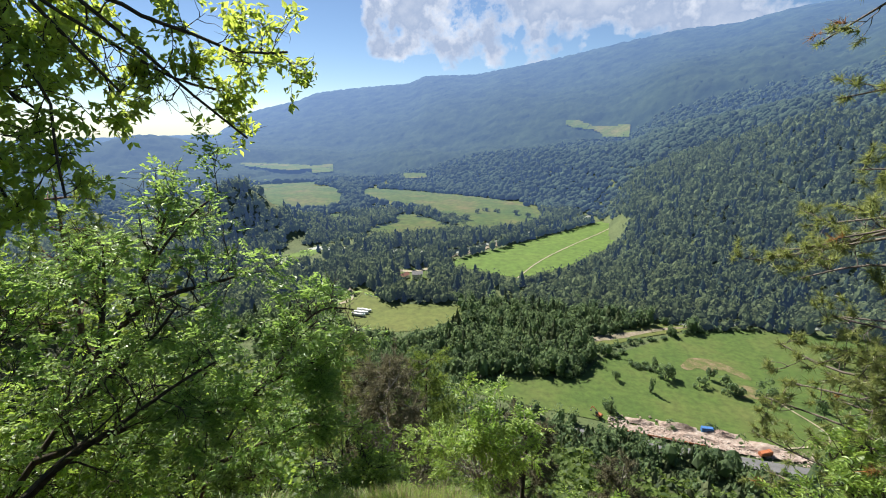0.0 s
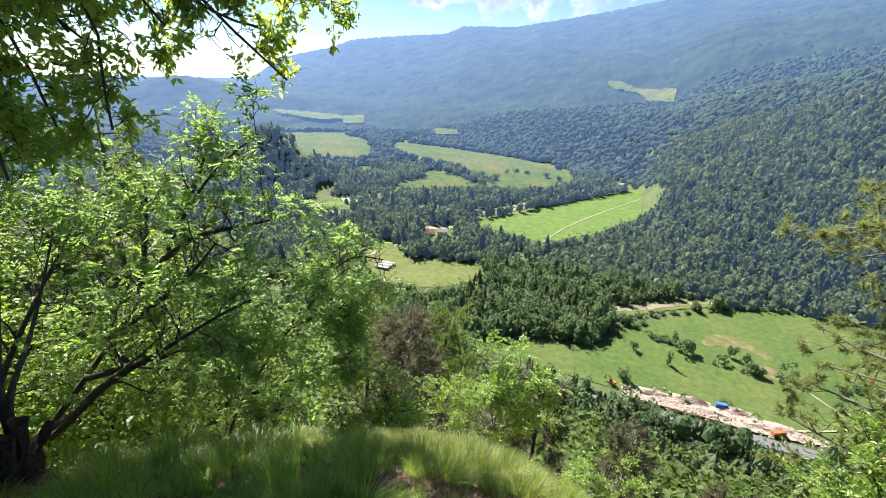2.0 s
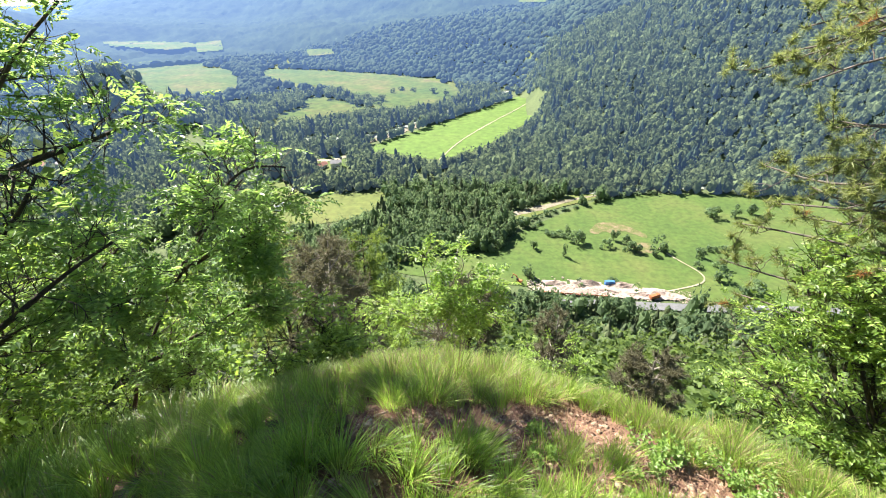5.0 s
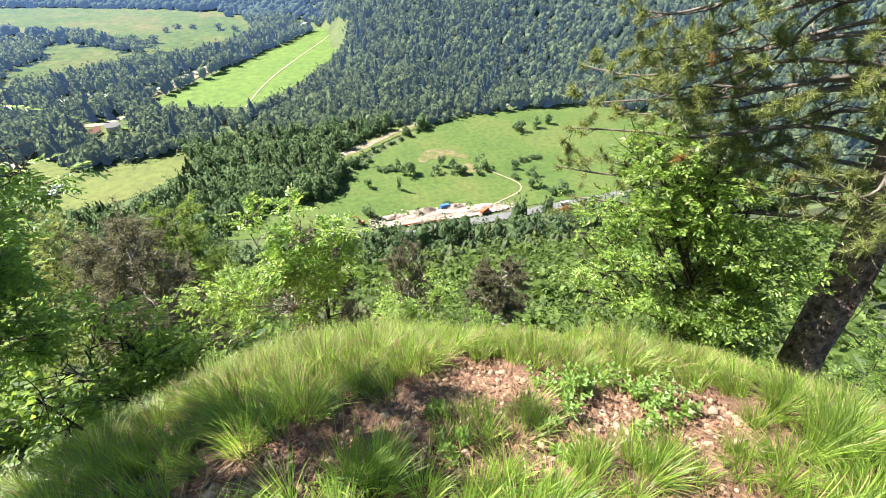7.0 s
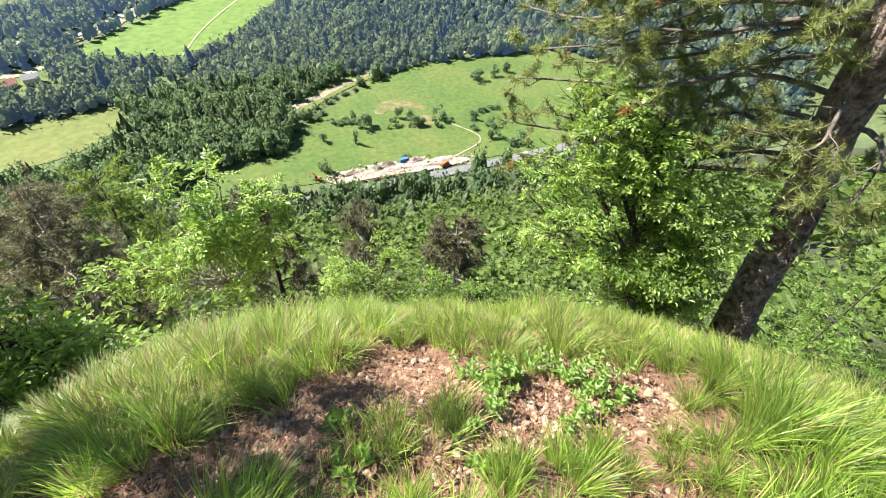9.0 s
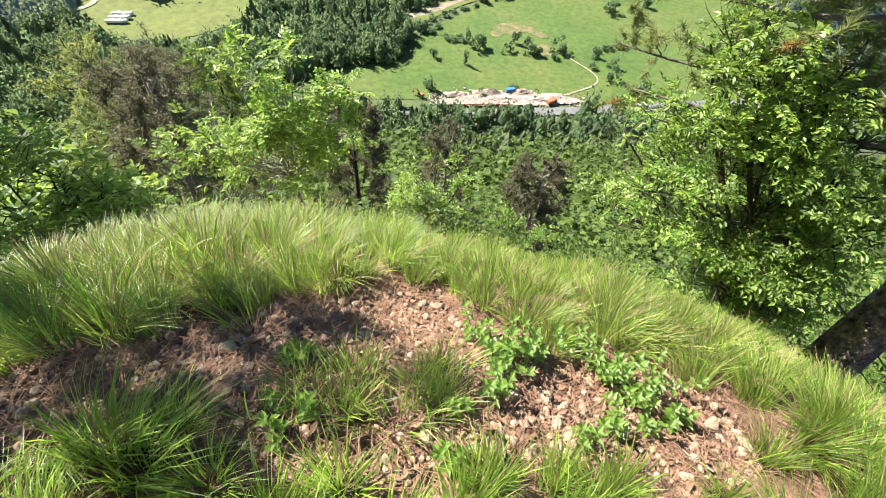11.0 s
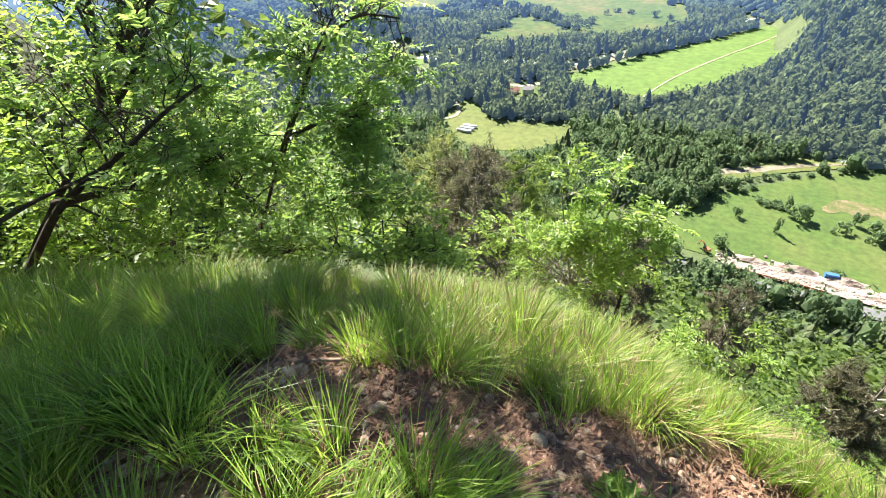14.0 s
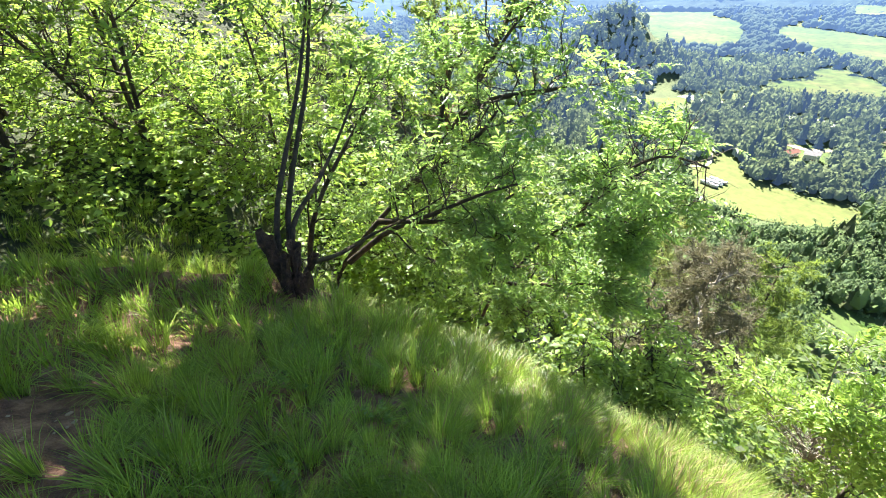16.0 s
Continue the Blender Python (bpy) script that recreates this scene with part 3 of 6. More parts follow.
# ---- woods ----
def blob(rng, n=1, squash=1.0, rough=0.28):
    bm = bmesh.new()
    bmesh.ops.create_icosphere(bm, subdivisions=n, radius=1.0)
    V = np.array([v.co for v in bm.verts])
    F = np.array([[v.index for v in f.verts] for f in bm.faces])
    bm.free()
    V = V * (1 + rng.uniform(-rough, rough, (len(V), 1)))
    V[:, :2] *= 1.05 - 0.12 * V[:, 2:3] - 0.10 * np.clip(V[:, 2:3], 0, 1) ** 2
    V[:, 2] = V[:, 2] * squash
    return V * np.array([0.5, 0.5, 0.5]) + [0, 0, 0.5], F


def spire(rng, tiers=4, sides=6):
    VV, FF, base = [], [], 0
    for k in range(tiers):
        z0, z1 = 0.08 + 0.92 * k / tiers * 0.9, min(1.0, 0.08 + 0.92 * (k + 1.55) / tiers)
        r = 0.30 * (1 - k / tiers) ** 0.8 + 0.04
        a = np.arange(sides) * 2 * np.pi / sides + rng.random() * 3
        rr = r * (0.75 + 0.5 * rng.random(sides))
        ring = np.stack([rr * np.cos(a), rr * np.sin(a), z0 + 0.05 * rng.normal(size=sides)], 1)
        VV += [ring, [[0, 0, z1]]]
        i = np.arange(sides)
        FF.append(base + np.stack([i, (i + 1) % sides, np.full(sides, sides)], 1))
        base += sides + 1
    return np.concatenate(VV), np.concatenate(FF)


def clumps(rng, n, leaf):
    """A crown of many small leaf clumps on an uneven outline, in a unit box."""
    lobes = rng.normal(0, 0.24, (7, 3)) * [1, 1, 0.9] + [0, 0, 0.58]
    which = rng.integers(0, 7, n)
    out = unit(rng.normal(0, 1, (n, 3)))
    c = lobes[which] + out * (0.17 + 0.10 * rng.random((n, 1)))
    nor = unit(out + rng.normal(0, 0.3, (n, 3)) + [0, 0, 0.3])
    way = unit(np.cross(nor, rng.normal(0, 1, (n, 3))))
    return leaflets(c - way * leaf * 0.5, way, nor, leaf * (0.6 + 0.8 * rng.random(n)), 0.8)


def scatter(templates, pos, height, girth, rng):
    """Many trees in one mesh."""
    VV, FF, base = [], [], 0
    pick = rng.integers(0, len(templates), len(pos))
    for k, (V, F) in enumerate(templates):
        s = np.where(pick == k)[0]
        if not len(s):
            continue
        a = rng.random(len(s)) * 6.283
        c, sn = np.cos(a)[:, None], np.sin(a)[:, None]
        X = (V[None, :, 0] * c - V[None, :, 1] * sn) * girth[s][:, None]
        Y = (V[None, :, 0] * sn + V[None, :, 1] * c) * girth[s][:, None]
        Z = V[None, :, 2] * height[s][:, None]
        P = np.stack([X, Y, Z], -1) + pos[s][:, None]
        VV.append(P.reshape(-1, 3))
        FF.append((F[None] + (base + np.arange(len(s)) * len(V))[:, None, None]).reshape(-1, F.shape[1]))
        base += P.shape[0] * P.shape[1]
    return np.concatenate(VV), np.concatenate(FF)


def wood_points(rng, d0, d1, a0, a1, gap, tall=None):
    """Jittered places in a ring sector, clear of fields and roads, with a height for each tree."""
    n = int(0.5 * (d1 ** 2 - d0 ** 2) * radians(a1 - a0) / gap ** 2)
    k = np.arange(n) + 0.5
    d = np.sqrt(d0 ** 2 + (d1 ** 2 - d0 ** 2) * k / n)
    a = radians(a0) + radians(a1 - a0) * ((k * 0.6180339887) % 1)
    d, a = d + rng.normal(0, gap * 0.25, n), a + rng.normal(0, gap * 0.25, n) / d
    x, y = d * np.sin(a), d * np.cos(a)
    keep = np.ones(n, bool)
    z = land(x, y)
    for p in CLEAR:
        keep &= ~inside(p, x, y)
    h = np.zeros(n)
    if tall:
        h = (tall[0] + (tall[1] - tall[0]) * rng.random(n)) * (1 + 0.3 * (value_noise(x * 0.01, y * 0.01, 23) - 0.5))
    for up in (0.0, 0.55) if tall else ():  # neither the foot nor the crown may stand in the way of a field
        s = 170.0 / np.maximum(170.0 - (z - FLOOR_Z) - up * h, 4)
        for p in OPEN:
            keep &= ~inside(p, x * s, y * s)
    return x[keep], y[keep], h[keep]


def woods():
    rng = np.random.default_rng(11)
    blobs = [blob(rng, 2, 1.15, 0.22) for _ in range(5)]
    rough_blobs = leafy_set(rng, 26, 0.20)
    far_blobs = [blob(rng, 1, 1.05, 0.25) for _ in range(6)]
    spires = [spire(rng, 5, 7) for _ in range(6)]
    low_spires = [spire(rng, 3, 5) for _ in range(5)]
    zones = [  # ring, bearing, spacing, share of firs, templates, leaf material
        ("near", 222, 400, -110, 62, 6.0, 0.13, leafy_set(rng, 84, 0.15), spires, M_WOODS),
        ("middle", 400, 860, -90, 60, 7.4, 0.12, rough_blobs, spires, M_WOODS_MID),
        ("far", 860, 1420, -80, 58, 9.0, 0.22, far_blobs, low_spires, M_WOODS_HAZED)]
    for tag, d0, d1, a0, a1, gap, firs, leafy, firry, mat in zones:
        x, y, h = wood_points(rng, d0, d1, a0, a1, gap, (9.0, 20.0) if d0 < 500 else (7.5, 16.0))
        z = land(x, y)
        flat = z < FLOOR_Z + 1
        thin = flat & (value_noise(x * 0.012, y * 0.012, 21) < (0.30 if d0 < 700 else 0.45))
        own = (knoll(x, y) >= hills(x, y)) & ~flat
        keep = ~(thin & (rng.random(len(x)) < 0.75)) & ~own
        x, y, z, h = x[keep], y[keep], z[keep], h[keep]
        fir = rng.random(len(x)) < firs * (0.35 + 1.3 * value_noise(x * 0.015, y * 0.015, 22))
        g = gap * (0.80 + 0.034 * h) * (0.8 + 0.45 * rng.random(len(x)))
        pos = np.stack([x, y, z - 0.4], 1)
        V, F = scatter(leafy, pos[~fir], h[~fir] * 0.92, g[~fir] * 1.2, rng)
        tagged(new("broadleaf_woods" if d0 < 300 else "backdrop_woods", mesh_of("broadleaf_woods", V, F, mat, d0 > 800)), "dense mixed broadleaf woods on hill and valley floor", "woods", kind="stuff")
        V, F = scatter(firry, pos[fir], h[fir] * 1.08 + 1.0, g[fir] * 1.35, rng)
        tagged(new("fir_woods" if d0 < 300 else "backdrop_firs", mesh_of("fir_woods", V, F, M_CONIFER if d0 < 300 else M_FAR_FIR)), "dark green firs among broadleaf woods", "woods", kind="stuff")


def leafy_set(rng, n=54, leaf=0.18):
    """Round crowns with a fringe of leaf clumps."""
    out = []
    for _ in range(6):
        V, F = blob(rng, 1, 1.0, 0.2)
        V2, F2 = clumps(rng, n, leaf)
        V2[:, :2] *= 1.12 - 0.30 * np.clip(V2[:, 2:3] - 0.3, 0, 1)
        out.append((np.concatenate([V * [0.66, 0.66, 0.80] + [0, 0, 0.04], V2]), np.concatenate([F, F2 + len(V)])))
    return out


def clump_set(rng, n, leaf):
    return [clumps(rng, n, leaf) for _ in range(6)]


woods()


def slope_wood():
    rng = np.random.default_rng(12)
    for d0, d1, gap, n, leaf in ((13, 38, 3.6, 260, 0.08), (38, 80, 5.0, 230, 0.125), (80, 225, 6.6, 70, 0.23)):
        x, y, _ = wood_points(rng, d0, d1, -62, 86, gap)
        keep = np.hypot(x, y) > (12 if d0 < 20 else 38)
        x, y = x[keep], y[keep]
        keep = (knoll(x, y) > FLOOR_Z + 1) & (y < np.where(x < 66, 222, 210))
        x, y = x[keep], y[keep]
        z = land(x, y)
        h = (4.0 + 3.0 * rng.random(len(x))) * (0.65 if d0 < 20 else 1.0) + 2.0 * np.clip((y - 120) / 80, 0, 1)
        g = gap * (1.25 + 0.5 * rng.random(len(x)))
        fir = (rng.random(len(x)) < 0.45) & (y > 158)
        pos = np.stack([x, y, z - 0.5], 1)
        V, F = scatter(clump_set(rng, n, leaf), pos[~fir], h[~fir], g[~fir], rng)
        tagged(new("slope_thicket", mesh_of("slope_thicket", V, F, M_WOODS_LIGHT)), "light green thicket down the steep slope", "woods", kind="stuff")
        if fir.any():
            V, F = scatter([spire(rng, 6, 7) for _ in range(5)], pos[fir], h[fir] * 1.4, g[fir] * 1.25, rng)
            tagged(new("slope_firs", mesh_of("slope_firs", V, F, M_CONIFER)), "dark firs at the slope's foot above the road", "woods", kind="stuff")


slope_wood()


def roadside_wood():
    """The belt of firs and broadleaf trees between the slope and the road."""
    rng = np.random.default_rng(14)
    n = 420
    x, y = rng.uniform(-130, 260, n), 222 - 34 * rng.random(n) ** 1.3
    x, y = np.append(x, rng.uniform(-170, 42, 300)), np.append(y, rng.uniform(206, 217, 300))  # close belt that hides the road
    n = len(x)
    keep = np.ones(n, bool)
    for p in CLEAR:
        keep &= ~inside(p, x, y)
    keep &= (x < 66) | (y < 212)
    x, y = x[keep], y[keep]
    pos = np.stack([x, y, land(x, y) - 0.4], 1)
    h = np.where(x < 36, 10.0, 6.0) + 5 * rng.random(len(x))
    fir = rng.random(len(x)) < 0.5
    V, F = scatter(leafy_set(rng), pos[~fir], h[~fir], h[~fir] * 0.75, rng)
    tagged(new("roadside_woods", mesh_of("roadside_woods", V, F, M_WOODS)), "broadleaf trees along the foot of the slope", "woods", kind="stuff")
    V, F = scatter([spire(rng, 7, 8) for _ in range(6)], pos[fir], h[fir] * 1.0, h[fir] * 0.62, rng)
    tagged(new("roadside_firs", mesh_of("roadside_firs", V, F, M_CONIFER)), "dark firs along the foot of the slope", "woods", kind="stuff")


roadside_wood()


def mountain_canopy():
    """The treetops of the distant mountains, a rough skin over the land."""
    rng = np.random.default_rng(13)
    az = np.radians(np.arange(-70, 58, 0.3))
    r = np.arange(1380, 3700, 19.0)
    A, R = np.meshgrid(az, r, indexing="ij")
    A = A + rng.normal(0, 0.0008, A.shape)
    R = R + rng.normal(0, 4, R.shape)
    x, y = R * np.sin(A), R * np.cos(A)
    z = land(x, y)
    z = z + np.where((z > FLOOR_Z + 6) | (value_noise(x * 0.006, y * 0.006, 41) > 0.42), 9 + rng.uniform(-5.0, 5.0, z.shape), -3)
    na, nr = A.shape
    i, j = np.arange(na - 1)[:, None], np.arange(nr - 1)[None]
    F = np.stack([i * nr + j, i * nr + j + 1, (i + 1) * nr + j + 1, (i + 1) * nr + j], -1).reshape(-1, 4)
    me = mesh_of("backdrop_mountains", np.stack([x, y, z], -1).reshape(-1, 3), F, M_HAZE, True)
    tagged(new("backdrop_mountains", me), "hazy blue wooded mountains in the distance", "mountain", kind="structure")


mountain_canopy()

# ---- grass on the knoll ----
DIRT = chaikin([(-0.95, 0.66), (-0.73, 0.72), (-0.53, 0.88), (-0.34, 0.90), (-0.12, 1.10), (-0.02, 1.16), (0.11, 1.20), (0.24, 1.26), (0.43, 1.24), (0.46, 1.10), (0.52, 1.0), (0.62, 0.93), (0.80, 0.88),
                (1.06, 0.85), (1.24, 0.82), (1.32, 0.70), (1.42, 0.60), (1.33, 0.43), (1.14, 0.42), (0.75, 0.49), (0.51, 0.50), (0.42, 0.44), (0.10, 0.42), (-0.10, 0.48), (-0.20, 0.60), (-0.40, 0.64), (-0.62, 0.48), (-0.85, 0.42)], 2)
BARE = [DIRT, chaikin([(0.55, 0.20), (0.75, 0.28), (0.95, 0.26), (1.08, 0.12), (0.95, 0.02), (0.7, 0.05)], 2), chaikin([(-1.0, 0.2), (-0.9, 0.3), (-0.66, 0.3), (-0.6, 0.18), (-0.8, 0.1)], 2),
        chaikin([(-0.68, 1.2), (-0.58, 1.27), (-0.46, 1.22), (-0.55, 1.14)], 2), chaikin([(-2.5, -1.9), (-2.45, -1.15), (-2.0, -1.1), (-1.75, -1.4), (-1.8, -2.0)], 2)]


def bare(x, y):
    hit = np.zeros(np.shape(x), bool)
    for p in BARE:
        hit |= inside(p, x, y)
    return hit


def back_lawn(rng):
    """Thin short grass over the rest of the knoll."""
    n = 26000
    x, y = rng.uniform(-9, 8, n), rng.uniform(-9, 3.4, n)
    e = y - np.interp(x, RIM_X, RIM_Y)
    keep = (((np.hypot(x, y) > 1.6) & (e < -1.6)) | ((e > 0.7) & (e < 2.4))) & ~bare(x, y)
    keep &= value_noise(x * 1.5, y * 1.5, 61) > 0.28
    x, y = x[keep], y[keep]
    a = rng.random(len(x)) * 6.283
    L = rng.uniform(0.10, 0.24, len(x))
    base = np.stack([x, y, land(x, y) - 0.01], 1)
    side = np.stack([-np.sin(a), np.cos(a), 0 * a], 1) * 0.006
    tip = base + np.stack([np.cos(a) * L * 0.7, np.sin(a) * L * 0.7, L], 1)
    V = np.stack([base - side, base + side, tip], 1).reshape(-1, 3)
    me = mesh_of("short_grass", V, np.arange(len(V)).reshape(-1, 3), M_GRASS)
    tagged(new("short_grass", me), "thin short grass over the knoll's brow", "grass", kind="stuff")


def tuft_places(rng):
    """Places of grass tufts: close together near the brow's middle, wider apart beyond."""
    cell, out = {}, []
    for x, y in zip(rng.uniform(-6.2, 3.6, 16000), rng.uniform(-2.6, 2.6, 16000)):
        d = math.hypot(x - 0.1, y - 0.5)
        gap = 0.088 if d < 1.9 else 0.105 if d < 3.2 else 0.14
        i, j = int(math.floor(x / 0.14)), int(math.floor(y / 0.14))
        if all((x - u) ** 2 + (y - v) ** 2 > gap * gap for a in (-1, 0, 1) for b in (-1, 0, 1) for u, v in cell.get((i + a, j + b), ())):
            cell.setdefault((i, j), []).append((x, y))
            out.append((x, y))
    return np.array(out).T


def grass():
    rng = np.random.default_rng(21)
    x, y = tuft_places(rng)
    e = y - np.interp(x, RIM_X, RIM_Y)
    near = np.hypot(x - 0.1, y - 0.5)
    ahead = np.abs(np.degrees(np.arctan2(x, y + 1.3)) + 14) < 88
    keep = ahead & (e < np.where(x > 1.5, 1.5, 0.95)) & (e > -3.2) & ~bare(x, y) & (np.hypot(x, y + 0.2) > 0.3)
    keep &= (np.hypot(x + 3.85, y + 0.1) > 0.24) & (rng.random(len(x)) < np.where(near < 2.4, 0.97, 0.9))
    x, y, near, e = x[keep], y[keep], near[keep], e[keep]
    # single tufts that stand on the bare soil
    tx = np.concatenate([[0.06, 0.15, 0.37, 0.42, 0.23, 0.26, 0.01, 0.32, -0.08, -0.22], rng.uniform(-0.02, 0.22, 10), rng.uniform(0.28, 0.46, 10)])
    ty = np.concatenate([[0.69, 0.63, 0.65, 0.73, 0.61, 0.56, 0.70, 0.72, 0.60, 0.94], rng.uniform(0.60, 0.78, 10), rng.uniform(0.62, 0.80, 10)])
    m = len(tx)
    x, y = np.concatenate([x, tx]), np.concatenate([y, ty])
    near, e = np.concatenate([near, 0 * tx]), np.concatenate([e, 0 * tx - 0.5])
    size = 0.55 + 0.9 * rng.random(len(x)) ** 1.5
    blades = np.where(near < 2.0, 125 * size + 40, np.where(near < 3.4, 78 * size + 24, 50 * size + 16)).astype(int)
    blades[-m:] = 30
    # downhill way at each tuft
    gx = land(x + 0.15, y) - land(x - 0.15, y)
    gy = land(x, y + 0.15) - land(x, y - 0.15)
    fall = -unit(np.stack([gx, gy], 1)) * np.clip(np.hypot(gx, gy) * 3.0, 0.0, 1.0)[:, None]
    tall = rng.uniform(0.17, 0.29, len(x)) * (0.7 + 0.6 * value_noise(x * 1.7, y * 1.7, 33)) * (0.66 + 0.68 * value_noise(x * 4.2, y * 4.2, 35))
    tall[-m:] = rng.uniform(0.12, 0.21, m)
    edge = np.min(np.hypot(x[:, None] - DIRT[None, :, 0], y[:, None] - DIRT[None, :, 1]), 1)
    tall[:-m] *= 1 - 0.22 * np.clip(x[:-m] + 0.4, 0, 1) * np.clip(1 + e[:-m] / 0.5, 0, 1)
    tall[:-m] *= np.clip(0.62 + edge[:-m] * 2.2, 0.62, 1.0)
    cx, cy = np.repeat(x, blades), np.repeat(y, blades)
    N = len(cx)
    a = rng.random(N) * 6.283
    spread = np.repeat(np.where(near < 3.4, 0.045, 0.07) * (0.7 + 0.5 * size), blades)
    q = rng.random(N) ** 0.6
    bx, by = cx + spread * q * np.cos(a), cy + spread * q * np.sin(a)
    base = np.stack([bx, by, land(bx, by) - 0.01], 1)
    L = np.repeat(tall, blades) * (0.5 + 0.62 * rng.random(N))
    own = np.repeat(rng.normal(0, 0.42, (len(x), 2)), blades, 0)
    way = np.stack([np.cos(a), np.sin(a)], 1) * (0.25 + 0.6 * q)[:, None] + np.repeat(fall, blades, 0) * 0.75 + own + rng.normal(0, 0.22, (N, 2))
    much = np.clip(np.linalg.norm(way, axis=1), 0, 1.5)
    lean = np.concatenate([unit(way), np.zeros((N, 1))], 1)
    bend = (np.clip(0.10 + 0.75 * much * (0.35 + 0.75 * rng.random(N)), 0, 1.25))[:, None]
    wide = np.repeat(np.where(near < 2.0, 0.0013, np.where(near < 3.4, 0.0018, 0.0030)), blades)[:, None] * (0.7 + 0.7 * rng.random((N, 1)))
    turn = rng.normal(0, 0.6, N)
    side = np.stack([-lean[:, 1] + 0.5 * turn * lean[:, 0], lean[:, 0] + 0.5 * turn * lean[:, 1], 0 * a], 1) * wide
    up = np.array([0, 0, 1.0])

    def along(u):
        return base + (up * (u - 0.50 * bend * u ** 2.2) + lean * (0.10 * u + 0.72 * bend * u ** 2)) * L[:, None]

    p1, p2, p3 = along(0.38), along(0.72), along(1.0)
    V = np.stack([base - side, base + side, p1 - side, p1 + side, p2 - side * 0.75, p2 + side * 0.75, p3], 1).reshape(-1, 3)
    i = np.arange(N)[:, None] * 7
    F4 = np.concatenate([i + [[0, 1, 3, 2]], i + [[2, 3, 5, 4]]], 1).reshape(-1, 4)
    F3 = (i + [[4, 5, 6]]).reshape(-1, 3)
    crest = np.clip(1.25 - 1.3 * np.abs(e - 0.05), 0, 1) * np.clip(0.25 + value_noise(x * 1.1 + 7, y * 1.1, 34), 0, 1)
    dry = rng.random(N) < np.repeat(0.04 + 0.30 * crest * np.where(x > -1.4, 1.0, 0.3), blades)
    idx = np.concatenate([np.repeat(dry, 2), dry]).astype(int)
    me = mesh_of("grass", V, [F4, F3], [M_GRASS, M_STRAW], False, idx)
    back_lawn(rng)
    tagged(new("grass", me), "tufts of long bent green grass with dry blades", "grass", kind="stuff")


grass()


# ---- pine on the brow ----
def pine_right():
    rng = np.random.default_rng(31)
    stem = [(3.75, 1.15, -4.60), (3.88, 1.38, -3.30), (3.95, 1.52, -2.53), (4.01, 1.64, -1.97), (4.12, 1.77, -1.44), (4.24, 1.88, -1.03), (4.21, 1.93, -0.62), (4.09, 1.95, -0.18), (3.97, 1.97, 0.28), (3.78, 1.91, 0.72), (3.66, 1.95, 1.30), (3.62, 2.05, 2.10), (3.70, 2.20, 3.30), (3.75, 2.3, 4.4)]
    fine = smooth_path(stem, 90)
    girth = np.interp(fine[:, 2], [-4.6, -2.2, -1.2, -0.3, 0.6, 1.6, 4.4], [0.22, 0.168, 0.160, 0.156, 0.138, 0.105, 0.045])
    mains = [(fine, girth)]
    ends = [(1.91, 4.09, 1.34, 2.24), (1.99, 3.83, 1.54, 2.34), (2.21, 3.95, 0.5, 1.2), (2.28, 3.67, 0.21, 0.81), (2.18, 3.96, -0.16, 0.34), (2.16, 3.97, -0.63, -0.13), (2.27, 3.68, -0.88, -0.38), (2.11, 3.54, 1.65, 2.45), (2.18, 3.27, 1.8, 2.6),
            (2.35, 3.4, 1.08, 1.78), (2.41, 3.36, 0.77, 1.37), (2.59, 3.24, 0.36, 0.86), (2.22, 3.82, 1.27, 1.97), (2.49, 3.55, 0.44, 0.94), (2.14, 4.38, 3.45, 4.45), (2.35, 4.21, 2.95, 3.85), (2.32, 4.32, 1.69, 2.39), (2.64, 3.87, 0.9, 1.5),
            (2.51, 3.93, 2.32, 3.02), (2.84, 3.91, -0.04, 0.76), (2.85, 3.65, 0.41, 1.31), (3.14, 3.27, 0.08, 0.78), (3.07, 3.2, -0.33, 0.17), (3.24, 3.03, 0.5, 1.4), (3.36, 2.74, 0.13, 0.73), (3.37, 2.39, 0.5, 1.1),
            (3.49, 2.03, -0.29, 0.01), (3.38, 1.81, 0.08, 0.28), (3.55, 1.16, -0.12, 0.08), (3.4, 2.17, 0.87, 1.57), (3.4, 2.85, -0.49, -0.09),
            (2.75, 4.1, -0.62, -0.12), (4.6, 1.3, 0.4, 0.2), (4.9, 1.7, -0.2, -0.3), (5.3, 2.9, 0.6, 0.4), (4.7, 2.9, 1.4, 1.0), (4.4, 3.2, 2.2, 1.7)]
    for x, y, z, root in ends:
        k = int(np.argmin(np.abs(fine[:, 2] - root)))
        a, b = fine[k], np.array([x, y, z])
        w = rng.normal(0, 0.11, (3, 3))
        pts = [a, a * 0.75 + b * 0.25 + [0, 0, 0.10] + w[0] * 0.7, a * 0.5 + b * 0.5 + [0, 0, 0.12] + w[1], a * 0.25 + b * 0.75 - [0, 0, 0.02] + w[2], b]
        mains.append((smooth_path(pts, 13), np.linspace(0.024, 0.007, 13)))
    paths, tips, ways = ramify(rng, mains[1:], (7, 3), (0.48, 0.18), 0.28, 0.05, 0.28, 0.35)
    ends_p = np.array([p[-1] for p, _ in paths])
    ends_d = np.array([unit(p[-1] - p[-2]) for p, _ in paths])
    pick = rng.random(len(tips)) < 0.05
    P, D = np.concatenate([ends_p, tips[pick]]), np.concatenate([ends_d, ways[pick]])
    rust = rng.random(len(P)) < 0.018
    leaf = needle_tufts(rng, P[~rust], unit(D + [0, 0, 0.35])[~rust], 72, 0.098, 0.0034, 0.85)
    dead = needle_tufts(rng, P[rust], D[rust], 40, 0.10, 0.0032, 0.7)
